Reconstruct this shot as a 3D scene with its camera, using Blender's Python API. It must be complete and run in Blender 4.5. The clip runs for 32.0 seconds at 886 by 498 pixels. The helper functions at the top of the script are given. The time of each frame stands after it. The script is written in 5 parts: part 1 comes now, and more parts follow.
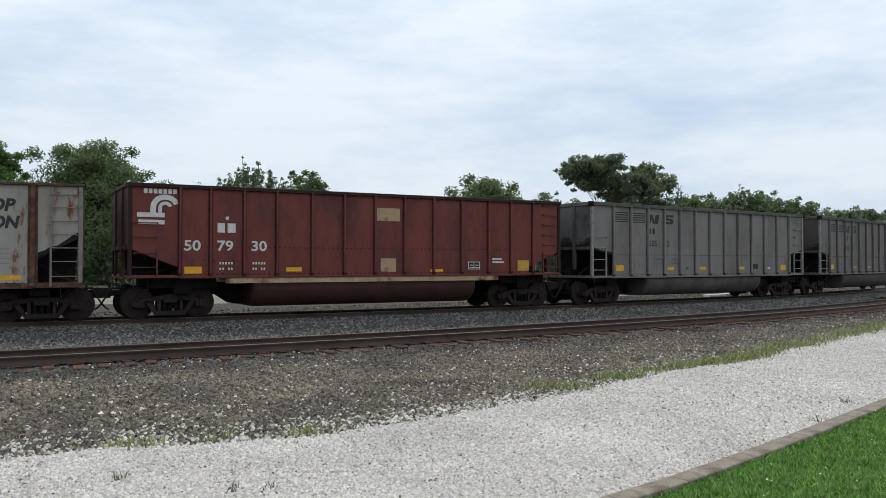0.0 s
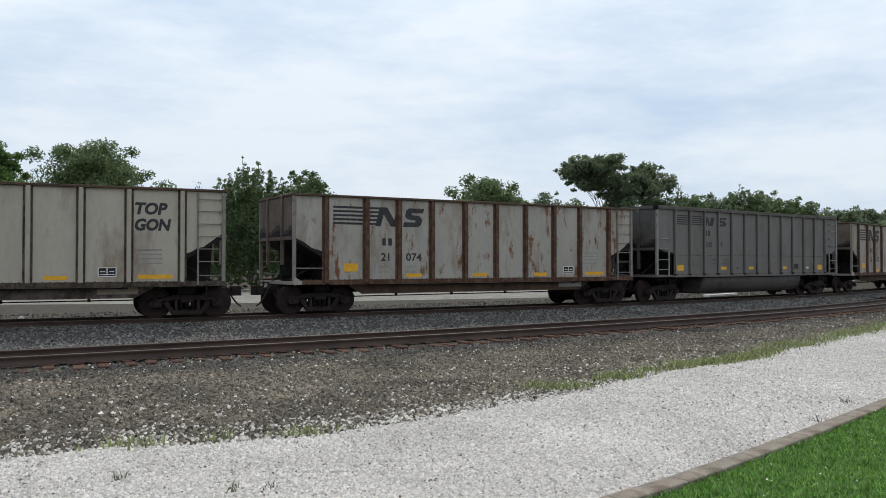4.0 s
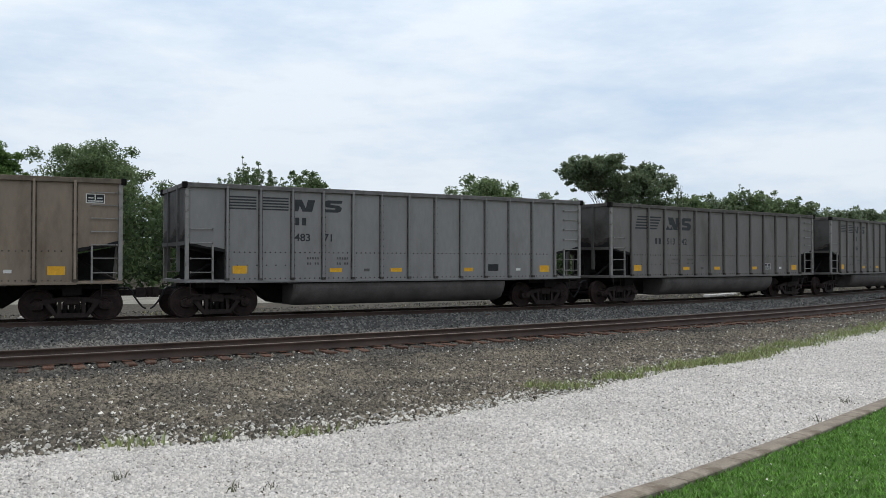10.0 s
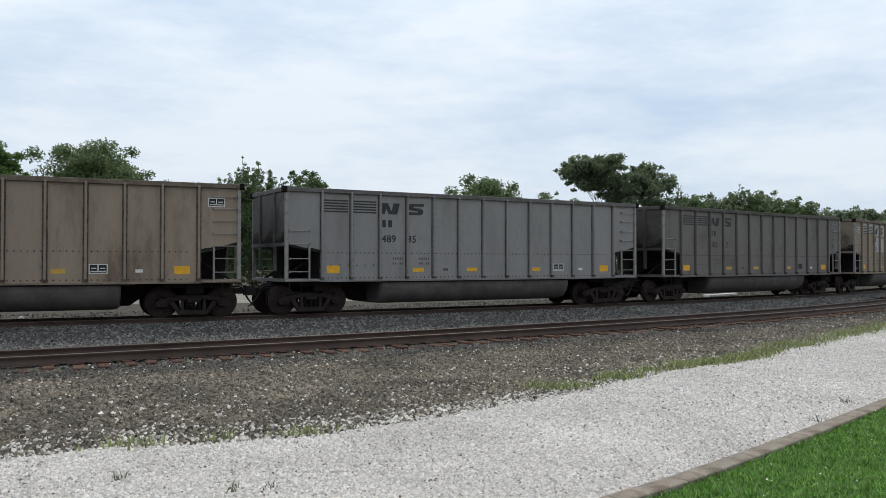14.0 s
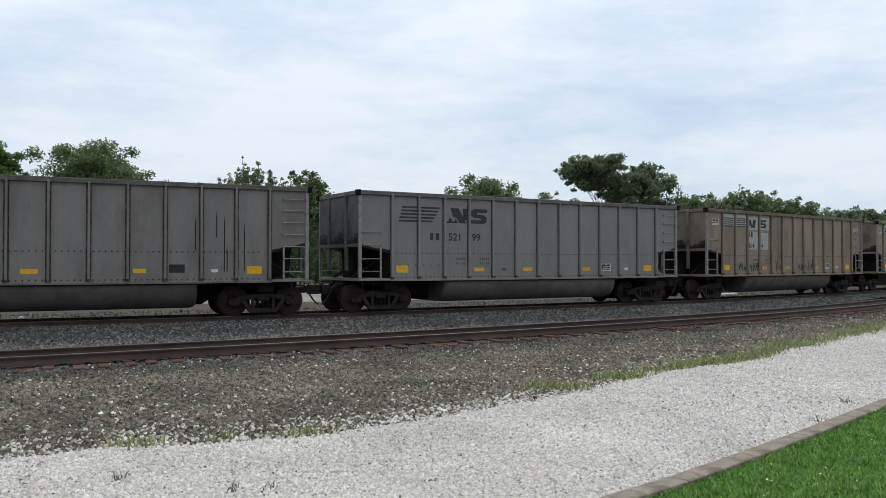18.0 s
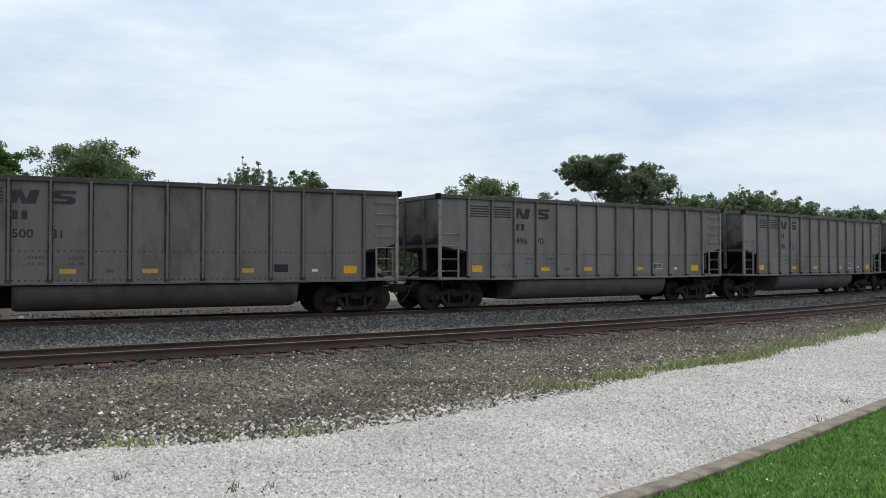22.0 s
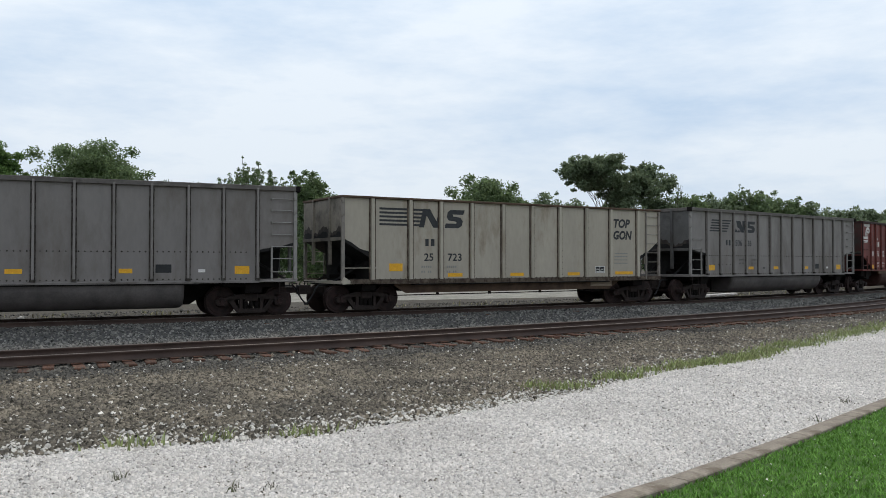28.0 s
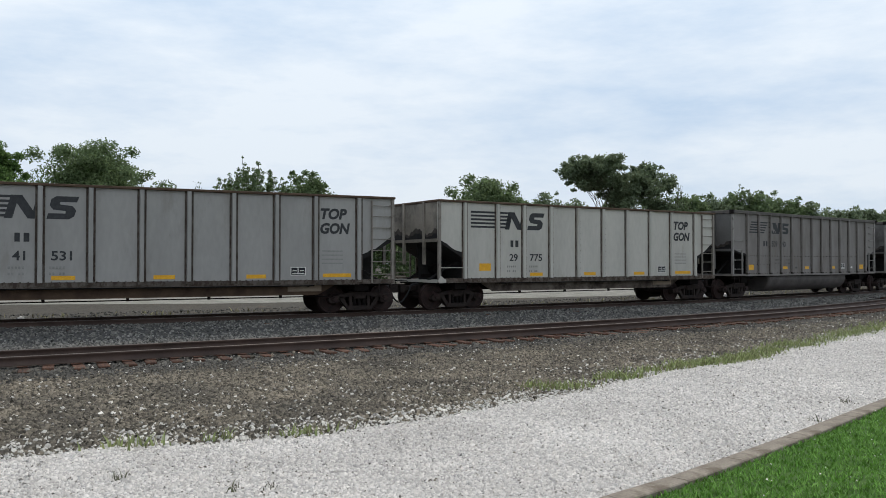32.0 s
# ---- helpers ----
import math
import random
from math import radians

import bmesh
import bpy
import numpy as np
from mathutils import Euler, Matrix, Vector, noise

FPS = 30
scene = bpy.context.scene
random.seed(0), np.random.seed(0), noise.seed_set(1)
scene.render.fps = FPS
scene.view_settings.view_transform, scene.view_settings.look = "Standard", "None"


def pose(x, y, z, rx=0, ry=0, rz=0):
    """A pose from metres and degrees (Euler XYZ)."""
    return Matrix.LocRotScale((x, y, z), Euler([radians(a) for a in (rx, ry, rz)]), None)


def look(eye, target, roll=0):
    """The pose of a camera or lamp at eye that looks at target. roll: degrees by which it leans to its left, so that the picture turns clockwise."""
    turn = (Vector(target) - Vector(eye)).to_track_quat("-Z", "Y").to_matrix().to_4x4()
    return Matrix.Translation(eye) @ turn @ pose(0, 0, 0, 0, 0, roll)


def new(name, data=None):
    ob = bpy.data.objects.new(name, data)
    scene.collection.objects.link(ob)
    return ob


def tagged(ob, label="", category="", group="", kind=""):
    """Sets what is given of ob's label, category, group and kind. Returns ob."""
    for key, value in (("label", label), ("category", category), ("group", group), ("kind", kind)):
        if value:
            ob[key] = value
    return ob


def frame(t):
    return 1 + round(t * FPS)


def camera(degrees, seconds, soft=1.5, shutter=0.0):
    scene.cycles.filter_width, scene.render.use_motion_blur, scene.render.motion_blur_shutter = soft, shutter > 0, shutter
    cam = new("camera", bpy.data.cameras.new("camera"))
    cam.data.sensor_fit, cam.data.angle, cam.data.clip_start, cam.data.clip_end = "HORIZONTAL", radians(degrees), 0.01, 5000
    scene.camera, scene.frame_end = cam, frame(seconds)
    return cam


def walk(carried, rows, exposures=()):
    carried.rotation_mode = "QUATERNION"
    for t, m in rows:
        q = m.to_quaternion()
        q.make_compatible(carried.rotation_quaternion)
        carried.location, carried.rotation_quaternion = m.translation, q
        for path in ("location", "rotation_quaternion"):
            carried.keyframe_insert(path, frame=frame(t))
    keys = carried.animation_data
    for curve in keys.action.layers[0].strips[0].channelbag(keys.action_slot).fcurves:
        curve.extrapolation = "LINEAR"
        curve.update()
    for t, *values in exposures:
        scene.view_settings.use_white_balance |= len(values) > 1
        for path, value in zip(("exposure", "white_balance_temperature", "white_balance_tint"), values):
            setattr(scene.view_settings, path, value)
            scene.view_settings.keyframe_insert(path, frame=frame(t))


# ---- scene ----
# ---------------------------------------------------------------- camera
CAM_H, PITCH, ROLL = 1.645, 0.017, 0.0
cam = camera(56.80, 32.0, soft=0.7)
walk(cam, [(0.0, look((0, 0, CAM_H), (0, 100, CAM_H + 100 * math.tan(PITCH)), ROLL)),
           (32.0, look((0, 0, CAM_H), (0, 100, CAM_H + 100 * math.tan(PITCH)), ROLL))],
     exposures=[(0.0, 0.0), (32.0, 0.0)])

# ---------------------------------------------------------------- light: bright thin overcast
SUN_EL, SUN_AZ = 58.0, 25.0
world = bpy.data.worlds.new("sky")
scene.world = world
world.use_nodes = True
wn, wl = world.node_tree.nodes, world.node_tree.links
wn.clear()
w_out = wn.new("ShaderNodeOutputWorld")
w_bg = wn.new("ShaderNodeBackground")
w_bg.inputs["Strength"].default_value = 0.1
w_sky = wn.new("ShaderNodeTexSky")
w_sky.sky_type = "NISHITA"
w_sky.sun_disc = False
w_sky.sun_elevation = radians(SUN_EL)
w_sky.sun_rotation = radians(SUN_AZ)
w_co = wn.new("ShaderNodeTexCoord")
w_map = wn.new("ShaderNodeMapping")
w_map.inputs["Scale"].default_value = (1.8, 1.8, 6.5)
w_map.inputs["Location"].default_value = (0.05, 0.2, 0.4)
w_noise = wn.new("ShaderNodeTexNoise")
w_noise.inputs["Scale"].default_value = 1.7
w_noise.inputs["Detail"].default_value = 6.0
w_noise.inputs["Roughness"].default_value = 0.6
w_ramp = wn.new("ShaderNodeValToRGB")
w_ramp.color_ramp.elements[0].position = 0.3
w_ramp.color_ramp.elements[0].color = (5.3, 6.7, 8.5, 1)
w_ramp.color_ramp.elements[1].position = 0.6
w_ramp.color_ramp.elements[1].color = (8.15, 8.9, 9.7, 1)
w_mix = wn.new("ShaderNodeMixRGB")
w_mix.inputs["Fac"].default_value = 0.96
wl.new(w_co.outputs["Generated"], w_map.inputs["Vector"])
wl.new(w_map.outputs["Vector"], w_noise.inputs["Vector"])
wl.new(w_noise.outputs["Fac"], w_ramp.inputs["Fac"])
wl.new(w_sky.outputs["Color"], w_mix.inputs["Color1"])
wl.new(w_ramp.outputs["Color"], w_mix.inputs["Color2"])
# thin overcast: dimmer towards the horizon than overhead
w_sep = wn.new("ShaderNodeSeparateXYZ")
w_up = wn.new("ShaderNodeMapRange")
w_up.inputs["From Min"].default_value, w_up.inputs["From Max"].default_value = 0.0, 0.4
w_up.inputs["To Min"].default_value, w_up.inputs["To Max"].default_value = 0.92, 1.12
w_dim = wn.new("ShaderNodeMixRGB")
w_dim.blend_type = "MULTIPLY"
w_dim.inputs["Fac"].default_value = 1.0
wl.new(w_co.outputs["Generated"], w_sep.inputs["Vector"])
wl.new(w_sep.outputs["Z"], w_up.inputs["Value"])
wl.new(w_mix.outputs["Color"], w_dim.inputs["Color1"])
wl.new(w_up.outputs["Result"], w_dim.inputs["Color2"])
wl.new(w_dim.outputs["Color"], w_bg.inputs["Color"])
wl.new(w_bg.outputs["Background"], w_out.inputs["Surface"])

sun = new("sun", bpy.data.lights.new("sun", "SUN"))
sun.data.energy = 1.3
sun.data.angle = radians(14)
sun.data.color = (1.0, 0.9, 0.76)
_az = radians(SUN_AZ)
_sd = Vector((math.sin(_az) * math.cos(radians(SUN_EL)), math.cos(_az) * math.cos(radians(SUN_EL)), math.sin(radians(SUN_EL))))
sun.matrix_world = look(_sd * 80, (0, 0, 0))


# ---------------------------------------------------------------- materials
def mat(name, colors, scale=3.0, rough=0.8, metal=0.0, bump=0.0, bump_scale=40.0, stretch=(1, 1, 1),
        fine=0.12, stain=None, stain_scale=0.6, stain_at=(0.5, 0.62), coords="Object", vary=0.0, spec=0.3, island=0.0, detail=6, fleck=None, fleck_scale=5.0, fleck_at=(0.6, 0.68)):
    """Painted, rusted, earthy surfaces: two noises for colour, one stain layer, one bump."""
    m = bpy.data.materials.new(name)
    m.use_nodes = True
    nt = m.node_tree
    nd, ln = nt.nodes, nt.links
    bs = nd["Principled BSDF"]
    bs.inputs["Roughness"].default_value = rough
    bs.inputs["Metallic"].default_value = metal
    bs.inputs["Specular IOR Level"].default_value = spec
    co = nd.new("ShaderNodeTexCoord")
    mp = nd.new("ShaderNodeMapping")
    mp.inputs["Scale"].default_value = stretch
    ln.new(co.outputs[coords], mp.inputs["Vector"])
    vec = mp.outputs["Vector"]
    if vary:
        oi = nd.new("ShaderNodeObjectInfo")
        ad = nd.new("ShaderNodeVectorMath")
        ad.operation = "MULTIPLY_ADD"
        ad.inputs[1].default_value = (37.0, 17.0, 23.0)
        ln.new(oi.outputs["Random"], ad.inputs[0])
        ln.new(vec, ad.inputs[2])
        vec = ad.outputs["Vector"]
    n1 = nd.new("ShaderNodeTexNoise")
    n1.inputs["Scale"].default_value = scale
    n1.inputs["Detail"].default_value = detail
    n1.inputs["Roughness"].default_value = 0.62
    ln.new(vec, n1.inputs["Vector"])
    rp = nd.new("ShaderNodeValToRGB")
    els = rp.color_ramp.elements
    els[0].position, els[1].position = 0.3, 0.7
    els[0].color = (*colors[0], 1)
    els[1].color = (*colors[-1], 1)
    for i, c in enumerate(colors[1:-1]):
        e = els.new(0.3 + 0.4 * (i + 1) / (len(colors) - 1))
        e.color = (*c, 1)
    ln.new(n1.outputs["Fac"], rp.inputs["Fac"])
    col = rp.outputs["Color"]
    n2 = nd.new("ShaderNodeTexNoise")
    n2.inputs["Scale"].default_value = bump_scale
    n2.inputs["Detail"].default_value = 4
    ln.new(mp.outputs["Vector"], n2.inputs["Vector"])
    if fine:
        mr = nd.new("ShaderNodeMapRange")
        mr.inputs["From Min"].default_value, mr.inputs["From Max"].default_value = 0.25, 0.75
        mr.inputs["To Min"].default_value, mr.inputs["To Max"].default_value = 1 - fine, 1 + fine
        ln.new(n2.outputs["Fac"], mr.inputs["Value"])
        mx = nd.new("ShaderNodeMixRGB")
        mx.blend_type = "MULTIPLY"
        mx.inputs["Fac"].default_value = 1
        ln.new(col, mx.inputs["Color1"])
        ln.new(mr.outputs["Result"], mx.inputs["Color2"])
        col = mx.outputs["Color"]
    if vary or island:
        src = nd.new("ShaderNodeObjectInfo").outputs["Random"] if vary else nd.new("ShaderNodeNewGeometry").outputs["Random Per Island"]
        mr = nd.new("ShaderNodeMapRange")
        mr.inputs["To Min"].default_value, mr.inputs["To Max"].default_value = 1 - max(vary, island), 1 + max(vary, island)
        ln.new(src, mr.inputs["Value"])
        mx = nd.new("ShaderNodeMixRGB")
        mx.blend_type = "MULTIPLY"
        mx.inputs["Fac"].default_value = 1
        ln.new(col, mx.inputs["Color1"])
        ln.new(mr.outputs["Result"], mx.inputs["Color2"])
        col = mx.outputs["Color"]
    for tint, size, span in ((stain, stain_scale, stain_at), (fleck, fleck_scale, fleck_at)):
        if not tint:
            continue
        n3 = nd.new("ShaderNodeTexNoise")
        n3.inputs["Scale"].default_value = size
        n3.inputs["Detail"].default_value = 8
        n3.inputs["Roughness"].default_value = 0.7
        ln.new(vec, n3.inputs["Vector"])
        mr = nd.new("ShaderNodeMapRange")
        mr.inputs["From Min"].default_value, mr.inputs["From Max"].default_value = span
        ln.new(n3.outputs["Fac"], mr.inputs["Value"])
        mx = nd.new("ShaderNodeMixRGB")
        mx.inputs["Color2"].default_value = (*tint, 1)
        ln.new(mr.outputs["Result"], mx.inputs["Fac"])
        ln.new(col, mx.inputs["Color1"])
        col = mx.outputs["Color"]
    ln.new(col, bs.inputs["Base Color"])
    if bump:
        bp = nd.new("ShaderNodeBump")
        bp.inputs["Strength"].default_value = bump
        bp.inputs["Distance"].default_value = 0.02
        ln.new(n2.outputs["Fac"], bp.inputs["Height"])
        ln.new(bp.outputs["Normal"], bs.inputs["Normal"])
    return m


def tone(c, k):
    return tuple(min(1.0, v * k) for v in c)


STREAK = (1.0, 1.0, 0.34)


def paint(name, c, dirt, stain_at=(0.52, 0.75), fleck=None, fleck_at=(0.64, 0.86)):
    return mat(name, (tone(c, 0.88), c, tone(c, 1.08)), scale=0.8, rough=0.62, bump=0.03, bump_scale=9, stretch=STREAK,
               fine=0.06, stain=dirt, stain_scale=0.9, stain_at=stain_at, vary=0.08, detail=4,
               fleck=fleck or tone(dirt, 0.85), fleck_scale=2.6, fleck_at=fleck_at)


GREY = (0.206, 0.186, 0.173)
PAINTS = {
    "grey": paint("grey_paint", GREY, (0.112, 0.093, 0.077), (0.47, 0.76)),
    "cool_grey": paint("cool_grey_paint", (0.222, 0.209, 0.2), (0.15, 0.134, 0.12), (0.55, 0.82)),
    "warm_grey": paint("warm_sooty_grey_paint", (0.158, 0.142, 0.131), (0.088, 0.073, 0.062), (0.52, 0.78)),
    "light_grey": paint("light_grey_paint", (0.24, 0.236, 0.24), (0.15, 0.142, 0.138), (0.58, 0.85)),
    "dark_grey": paint("sooty_grey_paint", (0.16, 0.141, 0.13), (0.075, 0.06, 0.05)),
    "brown_grey": paint("dusty_brown_grey_paint", (0.255, 0.197, 0.145), (0.13, 0.088, 0.06), (0.5, 0.74)),
    "red": paint("oxide_red_paint", (0.172, 0.042, 0.033), (0.075, 0.025, 0.02), (0.47, 0.68)),
    "cream": paint("cream_white_paint", (0.385, 0.34, 0.275), (0.2, 0.15, 0.1), (0.54, 0.74)),
    "rusty_white": paint("rust_streaked_white_paint", (0.345, 0.315, 0.275), (0.18, 0.115, 0.075), (0.5, 0.72), (0.17, 0.066, 0.026), (0.555, 0.63)),
    "white": paint("bright_cream_white_paint", (0.45, 0.425, 0.38), (0.3, 0.255, 0.2), (0.57, 0.82)),
    "pale": paint("pale_grey_white_paint", (0.285, 0.272, 0.256), (0.19, 0.17, 0.145), (0.57, 0.82)),
}
CHORDS = {k: mat("weathered_top_chord_" + k, (tone(a, 0.6), a), scale=2.5, rough=0.75, bump=0.1, bump_scale=20, stain=tone(a, 0.45), stain_scale=2.2, stain_at=(0.5, 0.68), vary=0.12)
          for k, a in (("grey", (0.135, 0.119, 0.108)), ("cool_grey", (0.165, 0.152, 0.143)), ("warm_grey", (0.115, 0.1, 0.09)), ("light_grey", (0.2, 0.195, 0.195)),
                       ("dark_grey", (0.1, 0.087, 0.078)), ("brown_grey", (0.175, 0.135, 0.1)))}
LADDER = {k: mat("dusty_ladder_steel_" + k, (tone(a, 0.7), a), scale=4, rough=0.7, stain=(0.08, 0.06, 0.045), stain_scale=5, stain_at=(0.56, 0.68))
          for k, a in (("tub", (0.29, 0.27, 0.25)), ("flat", (0.25, 0.22, 0.19)), ("red", (0.13, 0.04, 0.032)))}
# rib flanges: rust and grime, plus the ribs' shadow lines put into the colour
RIBS = {k: mat("grimy_shaded_rib_" + k, (tone(a, 0.5), tone(a, 0.9)), scale=2.2, rough=0.75, bump=0.15, bump_scale=24, stretch=(1, 1, 0.6), stain=st, stain_scale=6.5, stain_at=sa, vary=0.1)
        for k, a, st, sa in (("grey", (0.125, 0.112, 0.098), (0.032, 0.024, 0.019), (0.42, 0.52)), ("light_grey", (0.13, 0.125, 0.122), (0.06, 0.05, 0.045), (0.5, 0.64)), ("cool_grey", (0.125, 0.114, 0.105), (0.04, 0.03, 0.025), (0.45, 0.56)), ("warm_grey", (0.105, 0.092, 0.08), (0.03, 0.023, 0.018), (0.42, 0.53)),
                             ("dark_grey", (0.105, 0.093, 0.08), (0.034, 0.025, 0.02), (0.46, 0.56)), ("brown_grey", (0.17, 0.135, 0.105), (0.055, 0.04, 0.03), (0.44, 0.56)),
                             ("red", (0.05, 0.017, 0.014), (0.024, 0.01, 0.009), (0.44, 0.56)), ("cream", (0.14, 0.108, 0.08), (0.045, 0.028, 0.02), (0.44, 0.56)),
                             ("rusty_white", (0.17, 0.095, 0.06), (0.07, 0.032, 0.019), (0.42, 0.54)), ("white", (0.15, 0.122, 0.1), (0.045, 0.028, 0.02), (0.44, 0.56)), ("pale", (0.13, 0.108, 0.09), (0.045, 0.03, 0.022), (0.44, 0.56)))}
# end walls: each body paint in a darker tone, with near-black stains
ENDS = {k: mat("darker_stained_end_" + k, (tone(a, 0.75), tone(a, 1.15)), scale=0.9, rough=0.8, bump=0.1, stain=(0.045, 0.038, 0.033), stain_scale=0.8, stain_at=(0.48, 0.7), vary=0.1)
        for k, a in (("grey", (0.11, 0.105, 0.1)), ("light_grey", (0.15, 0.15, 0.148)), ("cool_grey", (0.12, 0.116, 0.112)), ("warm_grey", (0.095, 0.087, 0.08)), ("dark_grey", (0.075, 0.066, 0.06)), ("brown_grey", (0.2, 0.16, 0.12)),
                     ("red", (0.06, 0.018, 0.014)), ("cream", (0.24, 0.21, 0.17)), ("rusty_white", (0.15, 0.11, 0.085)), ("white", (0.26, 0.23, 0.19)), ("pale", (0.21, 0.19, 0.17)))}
M_PATCH = mat("cleaner_grey_patch", ((0.32, 0.31, 0.3), (0.41, 0.4, 0.385)), scale=3, rough=0.65)
# underframe steel: soot, with the deep shadow below the sill put into the colour
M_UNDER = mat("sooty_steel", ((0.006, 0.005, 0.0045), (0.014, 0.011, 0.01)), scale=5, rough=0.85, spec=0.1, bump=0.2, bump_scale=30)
M_CASTING = mat("greasy_brown_casting", ((0.017, 0.0125, 0.0115), (0.04, 0.029, 0.025)), scale=6, spec=0.15, rough=0.75, bump=0.2, bump_scale=50)
M_WHEEL = mat("rusty_wheel_steel", ((0.014, 0.0085, 0.008), (0.04, 0.022, 0.019)), scale=5, rough=0.65, spec=0.2)
# belly tub: body grey taken darker, the shade under the side put into its colour
M_TUB = mat("sooty_tub_steel", ((0.06, 0.052, 0.049), (0.115, 0.1, 0.094)), scale=1.5, rough=0.7, bump=0.1, bump_scale=20, vary=0.15)
M_TUBRED = mat("dusty_red_tub_steel", ((0.03, 0.012, 0.01), (0.065, 0.026, 0.02)), scale=1.5, rough=0.7, bump=0.1, bump_scale=20)
M_SILL = mat("dirty_cream_sill_steel", ((0.07, 0.05, 0.04), (0.2, 0.17, 0.14)), scale=1.6, rough=0.8, bump=0.1, stain=(0.04, 0.028, 0.022), stain_scale=1.0, stain_at=(0.48, 0.62))
M_BRONZE = mat("rusty_sill_steel", ((0.05, 0.03, 0.02), (0.11, 0.07, 0.045)), scale=2.5, rough=0.8, bump=0.1)
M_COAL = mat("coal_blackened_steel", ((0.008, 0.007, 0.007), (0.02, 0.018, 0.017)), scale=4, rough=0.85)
M_REDSCRAWL = mat("faded_red_marker", ((0.11, 0.035, 0.035), (0.17, 0.06, 0.055)), scale=8, rough=0.7)
M_STAIN = mat("soaked_coal_stain", ((0.02, 0.016, 0.014), (0.075, 0.06, 0.052)), scale=3.0, rough=0.8, stretch=(3, 1, 0.4))
M_LETTER = mat("faded_black_lettering", ((0.028, 0.028, 0.03), (0.05, 0.05, 0.052)), scale=8, rough=0.7)
M_FAINT = mat("faint_grey_lettering", ((0.07, 0.065, 0.06), (0.11, 0.102, 0.095)), scale=8, rough=0.7)
M_PALEINK = mat("worn_grey_stencil_ink", ((0.20, 0.195, 0.185), (0.28, 0.27, 0.255)), scale=8, rough=0.7)
M_WHITE = mat("white_lettering", ((0.55, 0.52, 0.48), (0.72, 0.7, 0.66)), scale=8, rough=0.7)
M_YELLOW = mat("yellow_reflective_sheet", ((0.62, 0.30, 0.015), (0.8, 0.42, 0.03)), scale=7, rough=0.5)
M_OLDYELLOW = mat("worn_yellow_sheet", ((0.42, 0.24, 0.05), (0.62, 0.36, 0.06)), scale=9, rough=0.6)
M_TAN = mat("tan_faded_patch", ((0.33, 0.215, 0.125), (0.5, 0.36, 0.22)), scale=2.5, rough=0.7, stain=(0.12, 0.05, 0.028), stain_scale=1.6, stain_at=(0.54, 0.66))
M_BLACKSHEET = mat("black_stencil_panel", ((0.015, 0.015, 0.016), (0.03, 0.03, 0.03)), scale=8, rough=0.6)
M_RUBBER = mat("black_rubber_hose", ((0.01, 0.01, 0.01), (0.022, 0.02, 0.02)), scale=10, rough=0.6)
M_RAIL = mat("rusty_rail_steel", ((0.042, 0.027, 0.021), (0.08, 0.051, 0.04)), scale=1.2, rough=0.7, bump=0.08, bump_scale=30)
M_RAILTOP = mat("worn_railhead_steel", ((0.11, 0.085, 0.072), (0.19, 0.155, 0.132)), scale=2.0, rough=0.5, metal=0.5)
M_TIE = mat("weathered_tie_wood", ((0.035, 0.019, 0.014), (0.15, 0.075, 0.048)), scale=6, rough=0.9, bump=0.4, bump_scale=30, stretch=(4, 0.5, 4), vary=0.3)
M_PLATE = mat("rust_orange_tie_plate", ((0.06, 0.028, 0.018), (0.12, 0.055, 0.034)), scale=12, rough=0.85, vary=0.2)
M_BALLAST_FAR = mat("blue_grey_ballast", ((0.045, 0.043, 0.04), (0.10, 0.096, 0.09)), scale=25, rough=0.9, bump=0.8, bump_scale=22, fine=0.3)
M_BALLAST = mat("brown_grey_ballast", ((0.035, 0.029, 0.023), (0.10, 0.083, 0.067)), scale=40, rough=0.95, bump=0.8, bump_scale=24, fine=0.35)
M_YARD = mat("weedy_brown_grey_gravel", ((0.036, 0.03, 0.022), (0.095, 0.08, 0.06)), scale=5.0, rough=0.95, bump=0.8, bump_scale=16, fine=0.5, stain=(0.16, 0.09, 0.05), stain_scale=0.8, stain_at=(0.6, 0.75))
M_STONE_FAR = mat("blue_grey_stone", ((0.11, 0.103, 0.092), (0.2, 0.188, 0.168)), scale=0.6, rough=0.9, island=0.8)
M_STONE = mat("brown_grey_stone", ((0.08, 0.071, 0.058), (0.2, 0.17, 0.128)), scale=0.55, rough=0.9, island=0.72)
M_STONE_GREY = mat("dark_grey_stone", ((0.04, 0.0375, 0.033), (0.115, 0.107, 0.094)), scale=0.6, rough=0.9, island=0.75)
M_STONE_PALE = mat("pale_limestone", ((0.40, 0.38, 0.34), (0.62, 0.59, 0.54)), scale=3, rough=0.9, island=0.3)
M_STONE_WHITE = mat("white_limestone_chip", ((0.52, 0.486, 0.452), (0.665, 0.623, 0.583)), scale=0.5, rough=0.9, island=0.28)
# bed below the white chips, darkened to paint the shadow gaps between them
M_WHITEGRAVEL = mat("gap_shaded_limestone_gravel", ((0.16, 0.15, 0.135), (0.36, 0.34, 0.31)), scale=55, rough=0.95, bump=1.0, bump_scale=45, fine=0.28)
M_KERB = mat("weathered_timber_edging", ((0.2, 0.165, 0.13), (0.33, 0.28, 0.225)), scale=4, rough=0.95, bump=0.3, bump_scale=30, stain=(0.15, 0.115, 0.085), stain_scale=2.5, stain_at=(0.5, 0.66))
M_LAWN = mat("lawn_soil_and_turf", ((0.045, 0.09, 0.018), (0.09, 0.16, 0.036)), scale=3, rough=1.0, bump=0.6, bump_scale=60, fine=0.35)
